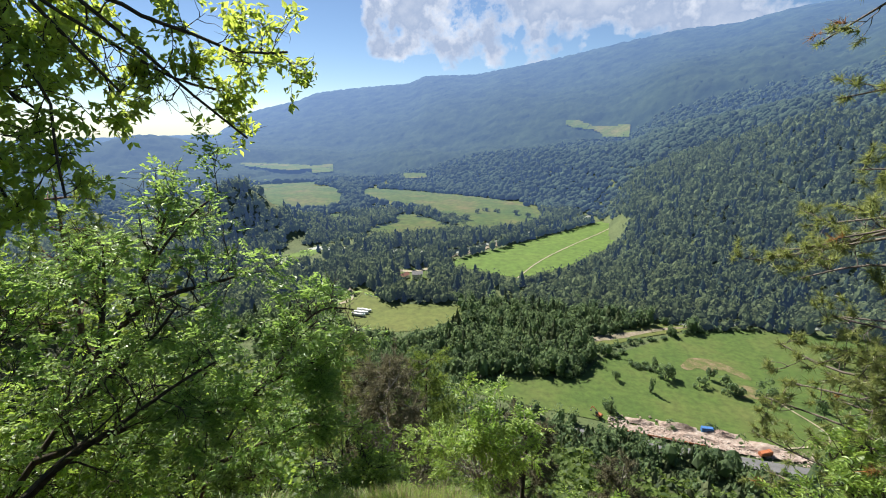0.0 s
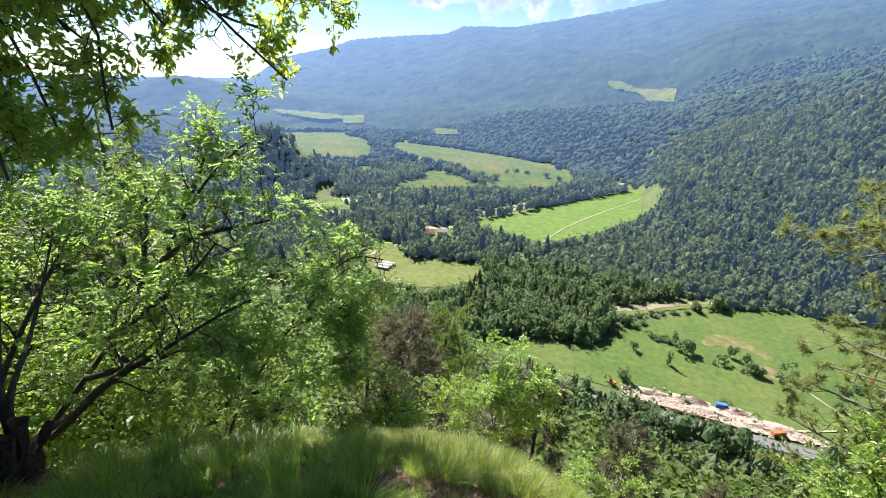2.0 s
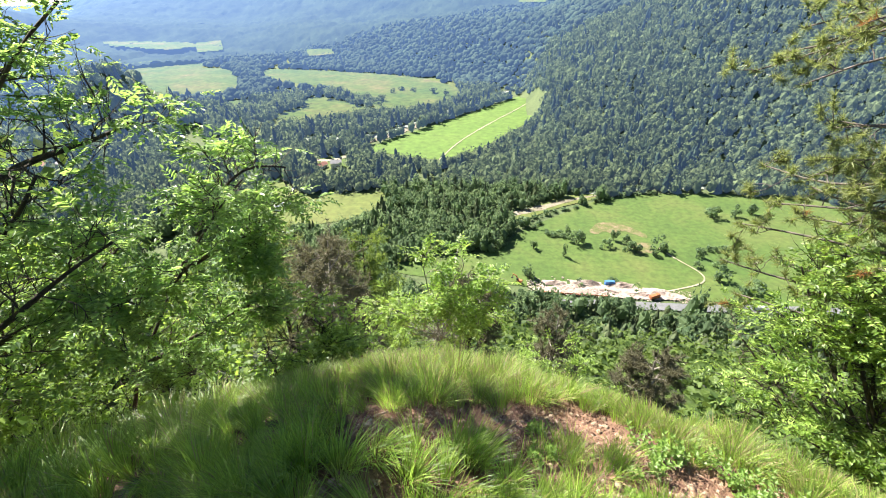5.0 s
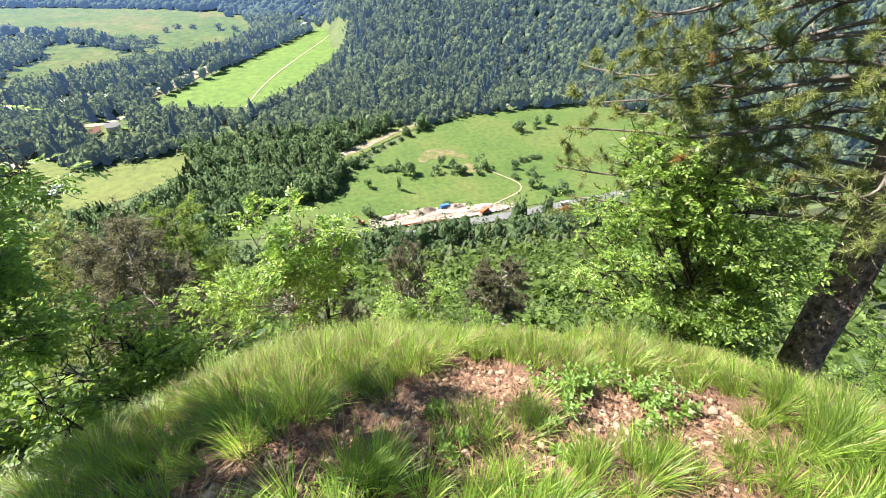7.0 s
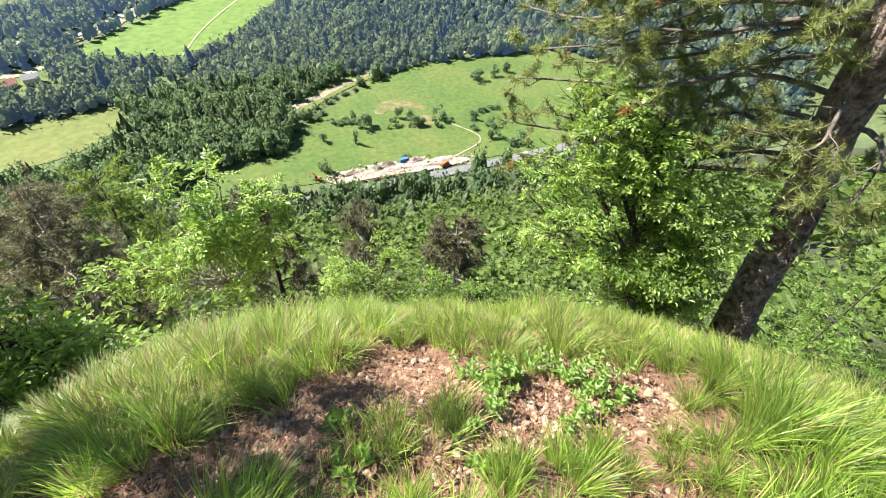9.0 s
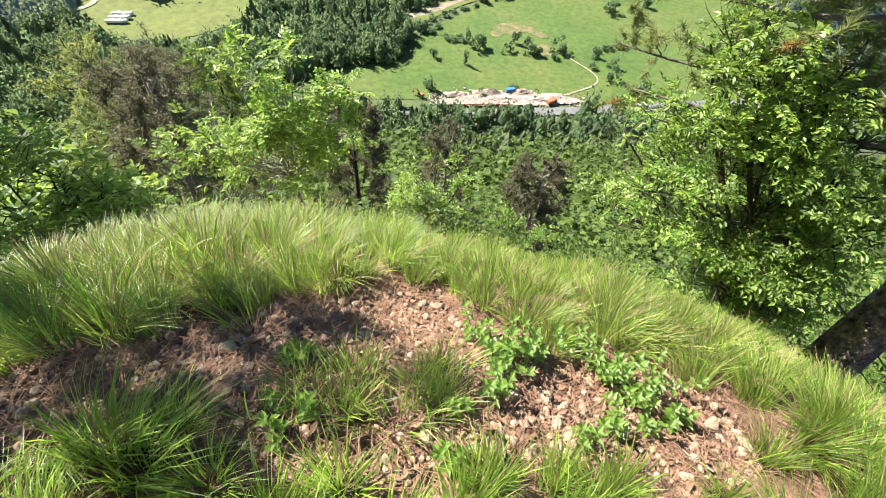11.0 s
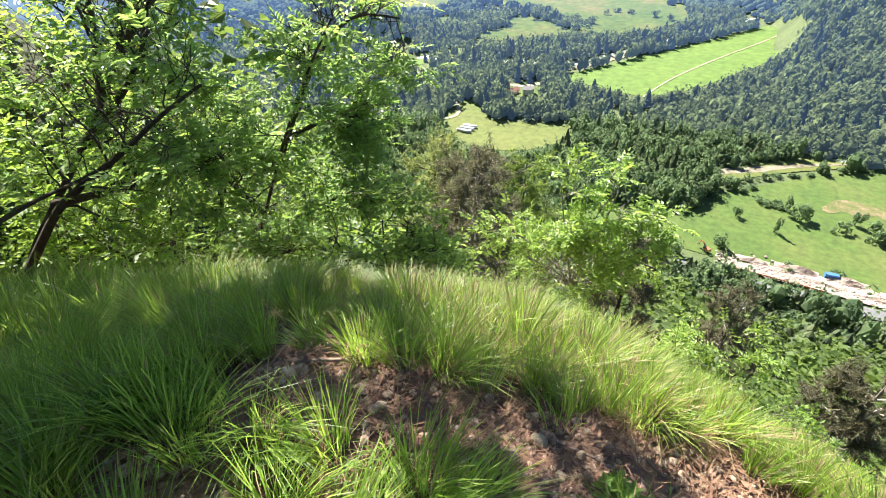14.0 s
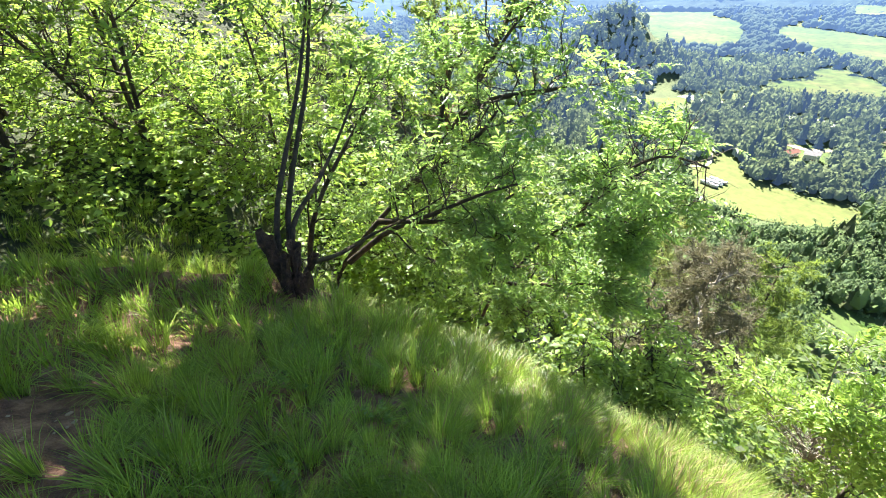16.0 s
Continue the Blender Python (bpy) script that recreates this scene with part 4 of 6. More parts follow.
    # short dead snags on the lower trunk
    for k in range(16):
        p = fine[int(rng.integers(22, 60))]
        a = rng.random() * 6.28
        d = np.array([math.cos(a), math.sin(a), -0.15])
        paths.append(limb(rng, p + d * 0.12, d, 0.25 + 0.5 * rng.random(), 0.008, 0.25, -0.03))
    V, F = tubes([(fine, girth)], 40)
    c = np.repeat(fine, 40, 0)
    ring, along = np.tile(np.arange(40), 90), np.repeat(np.arange(90), 40)
    ridge = np.abs(value_noise(ring * 0.55 + 0.6 * value_noise(along * 0.25, ring * 0.1, 6), along * 0.16, 7) - 0.5) * 2
    plate = value_noise(ring * 0.9, along * 0.45, 9)
    knot = value_noise(ring * 0.15, along * 0.2, 15)
    V = c + (V - c) * (0.83 + 0.20 * np.clip(ridge * 1.8, 0, 1) + 0.08 * plate + 0.12 * knot)[:, None]
    bark = mesh_of("trunk", V, F, M_BARK)
    pine = tree_thing("pine_tree", tuple(fine[0]), "leaning old pine with rough grey-brown bark and long needles", "tree", mains[:1] + paths, leaf, M_TWIG_GREY, M_NEEDLE, trunk_mesh=bark)
    part("dead_needles", mesh_of("dead_needles", dead[0], dead[1], M_DEAD_NEEDLE), pine, "rust-brown dead needle tufts")


pine_right()


def shrub(name, seed, roots, label, bark, leaves, count=(9, 6), length=(0.8, 0.35), radius=0.03, leaf=0.06, fronds=7, stalk=0.17, group="", per=0.6, up=0.06, category="tree", gaps=0.0, start=0.22):
    """A leafy tree or bush from its few main stems."""
    rng = np.random.default_rng(seed)
    mains = [(smooth_path(r, 16), np.linspace(radius, radius * 0.25, 16)) for r in roots]
    paths, tips, ways = ramify(rng, mains, count, length, start, up)
    bunch = value_noise(tips[:, 0] * 2.6 + tips[:, 2] * 0.7, tips[:, 2] * 4.2 + tips[:, 1] * 1.9, seed)
    pick = (rng.random(len(tips)) < per) & (bunch > gaps)
    mesh = pinnate(rng, tips[pick], ways[pick], fronds, stalk, leaf)
    return tree_thing(name, roots[0][0], label, category, paths, mesh, bark, leaves, group, 5)


def fan(foot, fork, tops, lift=0.12):
    """Main stems that part at a fork and bow outwards to their tops."""
    foot, fork = np.array(foot, float), np.array(fork, float)
    out = []
    for k, t in enumerate(tops):
        t = np.array(t, float)
        mid = 0.55 * fork + 0.45 * t + [0, 0, -lift + 0.08 * (k % 3)] + (t - fork) * [0.12, 0.12, 0]
        out.append([tuple(foot + [0.05 * (k % 2), 0.04 * (k % 3), 0]), tuple(fork), tuple(mid), tuple(t)])
    return out


shrub("ash_tree", 41, fan((3.75, 2.3, -5.4), (3.42, 2.15, -1.95), [(2.65, 3.2, -0.35), (2.55, 3.25, -1.2), (2.62, 3.2, -2.1), (3.05, 2.85, -0.2), (3.55, 2.1, -0.85), (3.05, 2.85, -0.95), (3.4, 2.4, -0.7), (2.85, 3.0, -1.6), (3.2, 2.5, -1.4), (2.5, 3.5, -1.7), (2.58, 3.36, -0.3), (2.76, 3.2, -0.02), (2.94, 3.05, -0.08), (3.17, 2.8, -0.12), (3.4, 2.53, -0.25), (2.42, 3.48, -1.35), (2.65, 3.3, -0.8)]),
      "bushy ash sapling in fresh light green leaf", M_BARK_DARK, M_LEAF_BRIGHT, (12, 7), (0.58, 0.28), 0.036, 0.054, 9, 0.15, "", 1.0, gaps=0.42, start=0.58)
shrub("ash_tree", 42, fan((-1.0, 4.25, -4.2), (-1.12, 4.30, -2.5), [(-0.78, 4.2, -1.1), (-1.3, 4.05, -1.1), (-1.72, 3.8, -1.62), (-0.5, 4.28, -1.3), (-1.6, 3.9, -2.0), (-0.62, 4.25, -1.95), (-1.0, 4.15, -1.5)], 0.0),
      "slender ash with airy pale green crown", M_BARK_GREY, M_LEAF_BRIGHT, (9, 6), (0.46, 0.24), 0.024, 0.066, 9, 0.18, "", 1.0, gaps=0.42, start=0.5)
shrub("leafy_bush", 43, fan((0.6, 5.7, -6.3), (0.62, 5.7, -5.4), [(0.78, 5.67, -3.75), (0.15, 5.7, -4.2), (1.15, 5.6, -4.2), (0.45, 5.65, -3.95), (0.95, 5.5, -4.7), (0.3, 5.4, -4.8)]),
      "rounded bright green bush below the brow", M_BARK_DARK, M_LEAF_BRIGHT, (9, 6), (0.5, 0.26), 0.03, 0.075, 7, 0.18, "", 0.95, category="bush", gaps=0.36)
shrub("leafy_bush", 48, fan((-2.6, 2.6, -3.2), (-2.5, 2.5, -2.3), [(-2.02, 2.61, -1.15), (-1.84, 2.80, -1.5), (-1.62, 2.55, -1.7), (-1.85, 2.1, -1.1), (-1.74, 2.25, -1.4), (-2.26, 2.45, -0.85), (-1.95, 2.45, -1.1), (-2.35, 2.0, -0.75), (-2.06, 2.55, -0.85), (-1.9, 2.7, -1.05)]),
      "bright leafy bush pressed against the brow", M_BARK_DARK, M_LEAF_BRIGHT, (10, 7), (0.42, 0.24), 0.024, 0.066, 7, 0.17, "", 1.0, category="bush", gaps=0.36, start=0.35)
shrub("leafy_bush", 44, fan((2.4, 5.6, -7.4), (2.3, 5.6, -6.4), [(2.3, 5.6, -5.0), (2.8, 5.4, -5.3), (1.8, 5.6, -5.4), (3.2, 5.2, -5.6)]),
      "low green bush below the brow", M_BARK_DARK, M_LEAF_DEEP, (10, 6), (0.55, 0.28), 0.03, 0.08, 7, 0.19, "", 0.9, category="bush", gaps=0.34)

# the leaning ash thicket by the path
shrub("ash_tree", 45, [[(-5.3, 2.35, -4.2), (-4.9, 2.58, -2.43), (-4.17, 2.72, -1.25), (-3.69, 2.73, -0.55), (-3.13, 2.62, 0.02), (-2.88, 2.72, 0.42), (-2.58, 2.62, 0.62)],
                       [(-3.9, 2.75, -0.85), (-3.45, 2.83, -0.2), (-3.21, 2.94, 0.21), (-2.85, 3.12, 0.58), (-2.5, 3.27, 0.5)],
                       [(-4.6, 2.62, -1.95), (-4.0, 2.75, -1.6), (-3.4, 2.95, -1.25), (-2.95, 3.05, -1.0)],
                       [(-4.4, 2.68, -1.6), (-4.15, 2.3, -0.9), (-3.85, 2.0, -0.45)],
                       [(-3.69, 2.73, -0.55), (-3.3, 3.0, -0.35), (-2.9, 3.15, -0.2)],
                       [(-4.8, 2.6, -2.3), (-4.3, 2.5, -2.1), (-3.7, 2.5, -1.75)]],
      "leaning young ash in sunlit leaf", M_BARK_DARK, M_LEAF_ASH, (13, 8), (0.55, 0.28), 0.034, 0.068, 9, 0.19, "", 1.0, gaps=0.46, start=0.42)
shrub("ash_tree", 46, [[(-6.1, 0.3, -2.9), (-5.96, 0.52, -1.78), (-5.62, 1.06, -1.14), (-5.67, 1.55, -0.74), (-5.68, 1.98, -0.4), (-5.6, 2.35, 0.0), (-5.65, 2.65, 0.35), (-5.4, 2.85, 0.9), (-4.85, 2.82, 1.42), (-4.25, 2.78, 1.82), (-3.9, 2.79, 2.0)],
                       [(-5.65, 2.5, 0.15), (-5.2, 2.6, 0.5), (-4.65, 2.6, 0.72), (-4.0, 2.71, 0.90), (-3.55, 2.69, 1.08)],
                       [(-5.7, 0.0, -2.2), (-5.45, 0.3, -0.6), (-5.51, 0.72, -0.02), (-5.73, 1.26, 0.49), (-5.8, 1.7, 1.0)],
                       [(-5.6, 0.7, -1.5), (-4.9, 1.14, -0.71), (-4.42, 1.56, -0.38), (-3.95, 1.9, 0.0), (-3.6, 2.1, 0.2)],
                       [(-5.5, 2.75, 0.7), (-5.3, 3.0, 1.3), (-5.1, 3.1, 1.8)],
                       [(-5.66, 1.7, -0.6), (-5.1, 2.1, -0.1), (-4.7, 2.3, 0.3), (-4.3, 2.3, 0.7)],
                       [(-5.64, 1.2, -1.0), (-5.2, 1.9, -1.0), (-4.8, 2.5, -0.8), (-4.5, 2.9, -0.4)],
                       [(-5.7, 2.1, -0.3), (-5.9, 2.5, 0.5), (-6.0, 2.7, 1.2)]],
      "many-stemmed ash leaning out over the slope", M_BARK_DARK, M_LEAF_ASH, (12, 8), (0.68, 0.32), 0.05, 0.072, 9, 0.19, "", 1.0, gaps=0.47, start=0.34)
shrub("ash_tree", 47, [[(-3.88, -0.2, -0.5), (-3.91, -0.18, 0.22), (-4.27, 0.09, 0.66), (-4.66, 0.4, 1.13), (-5.0, 0.7, 1.8), (-5.2, 0.9, 2.6)],
                       [(-3.95, -0.1, -0.5), (-3.97, -0.09, 0.16), (-4.37, 0.23, 0.73), (-4.84, 0.55, 1.21), (-5.2, 0.8, 2.0), (-5.3, 1.1, 2.9)],
                       [(-3.94, -0.08, -0.3), (-3.96, -0.04, 0.2), (-4.44, 0.36, 0.31), (-4.89, 0.78, 0.63), (-5.31, 1.18, 1.02)],
                       [(-3.85, -0.05, -0.4), (-4.0, 0.0, -0.2), (-4.25, 0.3, -0.47), (-4.56, 0.87, -0.48), (-4.83, 1.43, -0.58), (-5.0, 2.0, -0.5)]],
      "slim upright stems rising from an old stump", M_BARK_DARK, M_LEAF_ASH, (6, 5), (0.75, 0.34), 0.032, 0.092, 9, 0.22, "", 0.9, gaps=0.5, start=0.6)
for k, (x, y, h) in enumerate([(6.6, 1.6, 4.2), (7.4, 3.4, 4.6), (8.6, 0.4, 4.8), (6.2, -0.4, 3.2), (6.4, 5.2, 3.6), (9.5, 2.4, 5.0), (5.6, 2.2, 3.0), (7.8, 5.4, 4.6), (9.8, 4.6, 5.5), (10.5, 6.8, 5.0), (12.0, 3.0, 6.0), (8.6, 7.4, 4.2), (6.8, 3.6, 3.4)]):
    z = float(land(x, y))
    shrub("leafy_bush", 150 + k, [[(x, y, z), (x + 0.1, y + 0.1, z + h * 0.5), (x - 0.2, y, z + h)], [(x, y, z), (x - 0.5, y + 0.4, z + h * 0.4), (x - 0.9, y + 0.7, z + h * 0.75)],
                                  [(x, y, z), (x + 0.2, y - 0.6, z + h * 0.4), (x, y - 1.0, z + h * 0.7)], [(x, y, z), (x - 0.6, y - 0.3, z + h * 0.3), (x - 1.1, y - 0.5, z + h * 0.55)]],
          "thin-stemmed green shrub behind the old pine", M_BARK_DARK, M_LEAF_DEEP, (12, 7), (0.95, 0.42), 0.035, 0.09, 7, 0.22, "slope shrubs", 0.6, category="bush", gaps=0.3)
for k, (x, y, h) in enumerate([(-6.9, -1.3, 4.2), (-7.3, -2.6, 4.8), (-6.8, -3.7, 4.4), (-7.4, 0.2, 3.8), (-7.2, 2.2, 4.2), (-6.3, -2.4, 3.2), (-6.6, 3.6, 4.0), (-8.2, -3.8, 5.2)]):
    z = float(land(x, y))
    shrub("leafy_bush", 50 + k, [[(x, y, z), (x + 0.1, y + 0.1, z + h * 0.5), (x + 0.3, y, z + h)], [(x, y, z), (x + 0.6, y + 0.3, z + h * 0.4), (x + 1.2, y + 0.4, z + h * 0.75)],
                                 [(x, y, z), (x - 0.2, y - 0.7, z + h * 0.4), (x - 0.1, y - 1.1, z + h * 0.7)], [(x, y, z), (x + 0.5, y - 0.4, z + h * 0.3), (x + 1.0, y - 0.8, z + h * 0.55)]],
          "dense hillside shrub in dappled sun", M_BARK_DARK, M_LEAF_BRIGHT if k % 3 == 2 else M_LEAF_DEEP, (15, 8), (1.1, 0.5), 0.035, 0.085, 9, 0.22, "hillside shrubs", 0.6, category="bush", gaps=0.36)


OAK_AT = np.array([0.17, -1.01, 0.90])  # the boughs over the start of the path
# ground outline that the oak's added, unseen top is shaped to shade
SHADED = chaikin([(-4.9, -3.0), (-4.5, -0.2), (-3.4, 0.7), (-2.2, 1.1), (-1.5, 1.3), (-0.98, 1.0), (-0.68, 0.72), (-0.48, 0.4), (-0.36, 0.0), (-0.4, -0.6), (-0.5, -3.0)], 1)


def oak_branch():
    rng = np.random.default_rng(61)
    mains = [(smooth_path(p, 10), np.linspace(r, 0.010, 10)) for p, r in (
        ([(-5.5, 0.4, 4.6), (-4.4, 1.4, 3.6), (-3.69, 2.11, 2.75), (-3.61, 2.24, 2.35), (-3.45, 2.44, 2.06)], 0.035),
        ([(-5.5, 0.4, 4.4), (-4.0, 1.9, 3.3), (-3.33, 2.63, 2.46), (-3.18, 2.80, 2.17), (-2.88, 3.11, 1.74)], 0.032),
        ([(-3.5, 2.4, 2.8), (-3.14, 2.84, 2.56), (-2.9, 3.08, 2.42), (-2.65, 3.3, 2.5)], 0.018),
        ([(-5.0, 0.8, 4.0), (-4.3, 1.5, 3.0), (-4.1, 1.7, 2.5), (-3.85, 1.85, 2.0)], 0.018),
        ([(-4.6, 1.2, 3.5), (-4.2, 1.8, 2.6), (-4.25, 2.0, 2.2), (-4.05, 2.25, 1.9)], 0.016),
        ([(-4.80, 1.00, 3.70), (-3.90, 1.63, 2.03), (-3.78, 1.65, 1.69), (-3.81, 1.58, 1.46), (-3.67, 1.65, 1.20)], 0.016),
        ([(-4.20, 1.60, 3.20), (-3.51, 1.92, 2.30), (-3.48, 1.98, 1.99), (-3.53, 1.90, 1.73), (-3.49, 1.96, 1.42)], 0.014),
        ([(-5.00, 0.90, 3.60), (-3.82, 1.30, 1.75), (-3.82, 1.31, 1.37), (-3.72, 1.30, 1.05)], 0.014),
        ([(-3.9, 1.9, 3.0), (-3.6, 2.4, 2.55), (-3.3, 2.75, 2.3), (-3.05, 3.0, 2.2)], 0.016))]
    eye = np.array([0.33, -1.23, 2.78])
    mains = [(eye + 1.12 * (p + OAK_AT - eye), r * 1.1) for p, r in mains]
    mains = [(p + np.concatenate([np.zeros((1, 3)), np.cumsum(rng.normal(0, 0.022, (len(p) - 1, 3)), 0)]), r) for p, r in mains]
    # added leafy top, out of view, set sunward of SHADED to shade that half of the brow
    shade_canopy, hub = [], np.array([-6.5, 1.0, 5.2])
    reach = np.array(to_sun) / to_sun.z
    for gx in np.arange(-5.0, 0.6, 0.46):
        for gy in np.arange(-3.0, 1.4, 0.46):
            x, y = gx + rng.normal(0, 0.08), gy + rng.normal(0, 0.08)
            if not inside(SHADED, np.array(x), np.array(y)) or rng.random() < 0.08:
                continue
            end = np.array([x, y, float(land(x, y))]) + reach * rng.uniform(4.5, 5.4)
            mid = 0.45 * hub + 0.55 * end + [0, 0, 0.25]
            shade_canopy.append((smooth_path([hub, mid, end], 8), np.linspace(0.035, 0.010, 8)))
    for _ in range(70):  # added unseen crown overhead and behind the path, to hold back sky light
        end = np.array([rng.uniform(-5.5, -0.2), rng.uniform(-4.5, 1.0), rng.uniform(5.6, 7.2)])
        mid = 0.45 * hub + 0.55 * end + [0, 0, 0.25]
        shade_canopy.append((smooth_path([hub, mid, end], 8), np.linspace(0.035, 0.010, 8)))
    paths, tips, ways = ramify(rng, mains, (12, 6), (0.52, 0.24), 0.28, 0.0, 0.35)
    more, tips2, ways2 = ramify(rng, shade_canopy, (4, 4), (0.42, 0.24), 0.86, 0.0, 0.25, 0.5)
    airy = value_noise(tips[:, 0] * 4 + tips[:, 1] * 2, tips[:, 2] * 4.5, 5) > 0.42
    tips, ways = tips[airy], ways[airy]
    Va, Fa = rosettes(rng, tips, ways, 5, 0.085, 0.55)
    Vb, Fb = rosettes(rng, tips2, ways2, 5, 0.125, 0.6)
    leaf = (np.concatenate([Va, Vb]), np.concatenate([Fa, Fb + len(Va)]))
    foot = float(land(-7.4, -3.4))
    trunk = [(smooth_path([(-7.4, -3.4, foot - 0.3), (-7.4, -1.9, foot + 2.2), (-7.1, -0.4, 3.9), (-6.5, 1.0, 5.2), (-6.4, 1.8, 6.4)], 18), np.linspace(0.14, 0.05, 18))]
    paths = trunk + paths + more
    tree_thing("oak_tree", (-7.4, -3.4, foot), "overhanging oak branches, leaves lit from behind", "tree", paths, leaf, M_BARK_DARK, M_LEAF_OAK, sides=5)


oak_branch()


def far_pine(seed, base, top, spread, label, bark, needles, tufts=30, boughs=26, length=0.2, name="pine_tree", droop=0.0, width=0.010):
    """A pine or fir a stone's throw down the slope."""
    rng = np.random.default_rng(seed)
    base, top = np.array(base, float), np.array(top, float)
    trunk = smooth_path([base, 0.5 * (base + top) + rng.normal(0, 0.12, 3), top], 16)
    h = np.linalg.norm(top - base)
    paths = [(trunk, np.linspace(0.035 * h * 0.5, 0.015, 16))]
    for k in range(boughs):
        u = 0.3 + 0.68 * (k + rng.random()) / boughs
        p = trunk[int(u * 15)]
        a = k * 2.4 + rng.normal(0, 0.3)
        d = np.array([math.cos(a), math.sin(a), 0.15 - droop])
        paths.append(limb(rng, p, d, spread * (1.2 - u) * (0.7 + 0.6 * rng.random()) + 0.15, 0.028, 0.14, 0.03))
    more, tips, ways = ramify(rng, paths[1:], (6, 3), (spread * 0.34, spread * 0.16), 0.2, 0.03, 0.2)
    leaf = needle_tufts(rng, tips, ways, tufts, length, width, 0.8)
    tree_thing(name, tuple(base), label, "tree", paths[:1] + more, leaf, bark, needles, sides=4)


far_pine(71, (4.2, 9.2, -12.5), (4.06, 9.14, -6.6), 1.5, "small dull pine on the slope", M_BARK_GREY, M_NEEDLE_GREY, 16, 24, 0.18)
far_pine(72, (1.7, 12.0, -16), (1.73, 11.87, -7.9), 1.8, "brownish pine on the slope", M_BARK_GREY, M_NEEDLE_GREY, 15, 26, 0.19)
far_pine(73, (-1.2, 10.2, -13), (-1.13, 10.27, -5.3), 1.5, "dark thin pine on the slope", M_BARK_DARK, M_NEEDLE_GREY, 15, 26, 0.18)
far_pine(74, (-6.3, 10.6, -14), (-5.97, 10.59, -4.65), 2.2, "grey half-dead pine with bare twigs", M_BARK_GREY, M_NEEDLE_GREY, 11, 30, 0.18)
far_pine(75, (-6.4, 14.7, -18), (-6.22, 14.74, -6.5), 2.6, "green fir on the slope", M_BARK_DARK, M_NEEDLE_FIR, 13, 34, 0.22, "fir_tree", 0.1)
far_pine(76, (-4.9, 7.6, -9.5), (-4.42, 7.84, -3.1), 1.7, "grey pine with dead branches", M_BARK_GREY, M_NEEDLE_GREY, 11, 26, 0.18)
far_pine(77, (-11.4, 4.9, -9), (-11.2, 5.2, 1.9), 2.2, "pine with reddish trunk", M_BARK_RED, M_NEEDLE_FIR, 12, 26, 0.19)
far_pine(78, (-8.5, 11.5, -15), (-8.3, 11.6, -5.0), 2.2, "dark green pine on the slope", M_BARK_DARK, M_NEEDLE, 14, 28, 0.2)


# ---- undergrowth on the slope just below the brow ----
def undergrowth():
    rng = np.random.default_rng(81)
    # sunny and shady plots get lighter and darker copies of the leaves
    for n, x0, x1, leaf, tall, mat, label in ((480, -12, -2.4, 0.09, 1.0, M_LEAF_DEEP, "sunlit leafy undergrowth down the steep slope"),
                                              (300, -9.5, -5.2, 0.085, 0.9, M_LEAF_BRIGHT, "low leafy undergrowth on the sunny bank"),
                                              (520, -2.4, 16, 0.09, 0.6, M_LEAF_SHADE, "low undergrowth below the brow, shade put into its leaf colour")):
        x, y = rng.uniform(x0, x1, n), rng.uniform(-6, 11 if n > 400 else 2.5, n)
        e = y - np.interp(x, RIM_X, RIM_Y)
        keep = ((e > 1.0) & (e < 9)) | ((x < -6.0) & (e > -6) & (e < 3))
        x, y, e = x[keep], y[keep], e[keep]
        pos = np.stack([x, y, land(x, y) - 0.15], 1)
        h = (0.5 + 0.7 * rng.random(len(x))) * (0.7 + 0.08 * np.minimum(e, 8)) * tall
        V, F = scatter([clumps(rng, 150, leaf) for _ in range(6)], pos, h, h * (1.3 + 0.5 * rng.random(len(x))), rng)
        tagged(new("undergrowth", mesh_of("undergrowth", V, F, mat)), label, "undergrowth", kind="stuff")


undergrowth()


# ---- the old stump ----
def stump():
    rng = np.random.default_rng(82)
    ob = empty("tree_stump", (-3.85, -0.1, -0.55), "broken weathered brown stump among the grass", "stump")
    paths = []
    for x, y, z, r in ((-3.92, -0.22, 0.16, 0.075), (-3.80, -0.05, 0.10, 0.07), (-3.95, -0.28, 0.24, 0.05), (-3.74, 0.10, -0.02, 0.05), (-3.78, -0.14, 0.02, 0.055)):
        a = np.array([-3.87, -0.12, -0.75]) + rng.normal(0, 0.03, 3)
        pts = smooth_path([a, 0.5 * (a + np.array([x, y, z])) + rng.normal(0, 0.03, 3), (x, y, z)], 9)
        paths.append((pts, np.linspace(r * 1.2, r * 0.6, 9) * (1 + 0.25 * rng.normal(size=9))))
    for p in paths:
        V, F = tubes([p], 12)
        c = np.repeat(p[0], 12, 0)
        V = c + (V - c) * (1 + rng.normal(0, 0.16, (len(V), 1)))
        k = len(V) - 12
        V = np.concatenate([V, [p[0][-1] - (p[0][-1] - p[0][-2]) * 0.8]])
        cap = np.stack([k + np.arange(12), k + (np.arange(12) + 1) % 12, np.full(12, len(V) - 1)], 1)
        part("snag", mesh_of("snag", V, [F, cap], M_STUMP), ob)


stump()


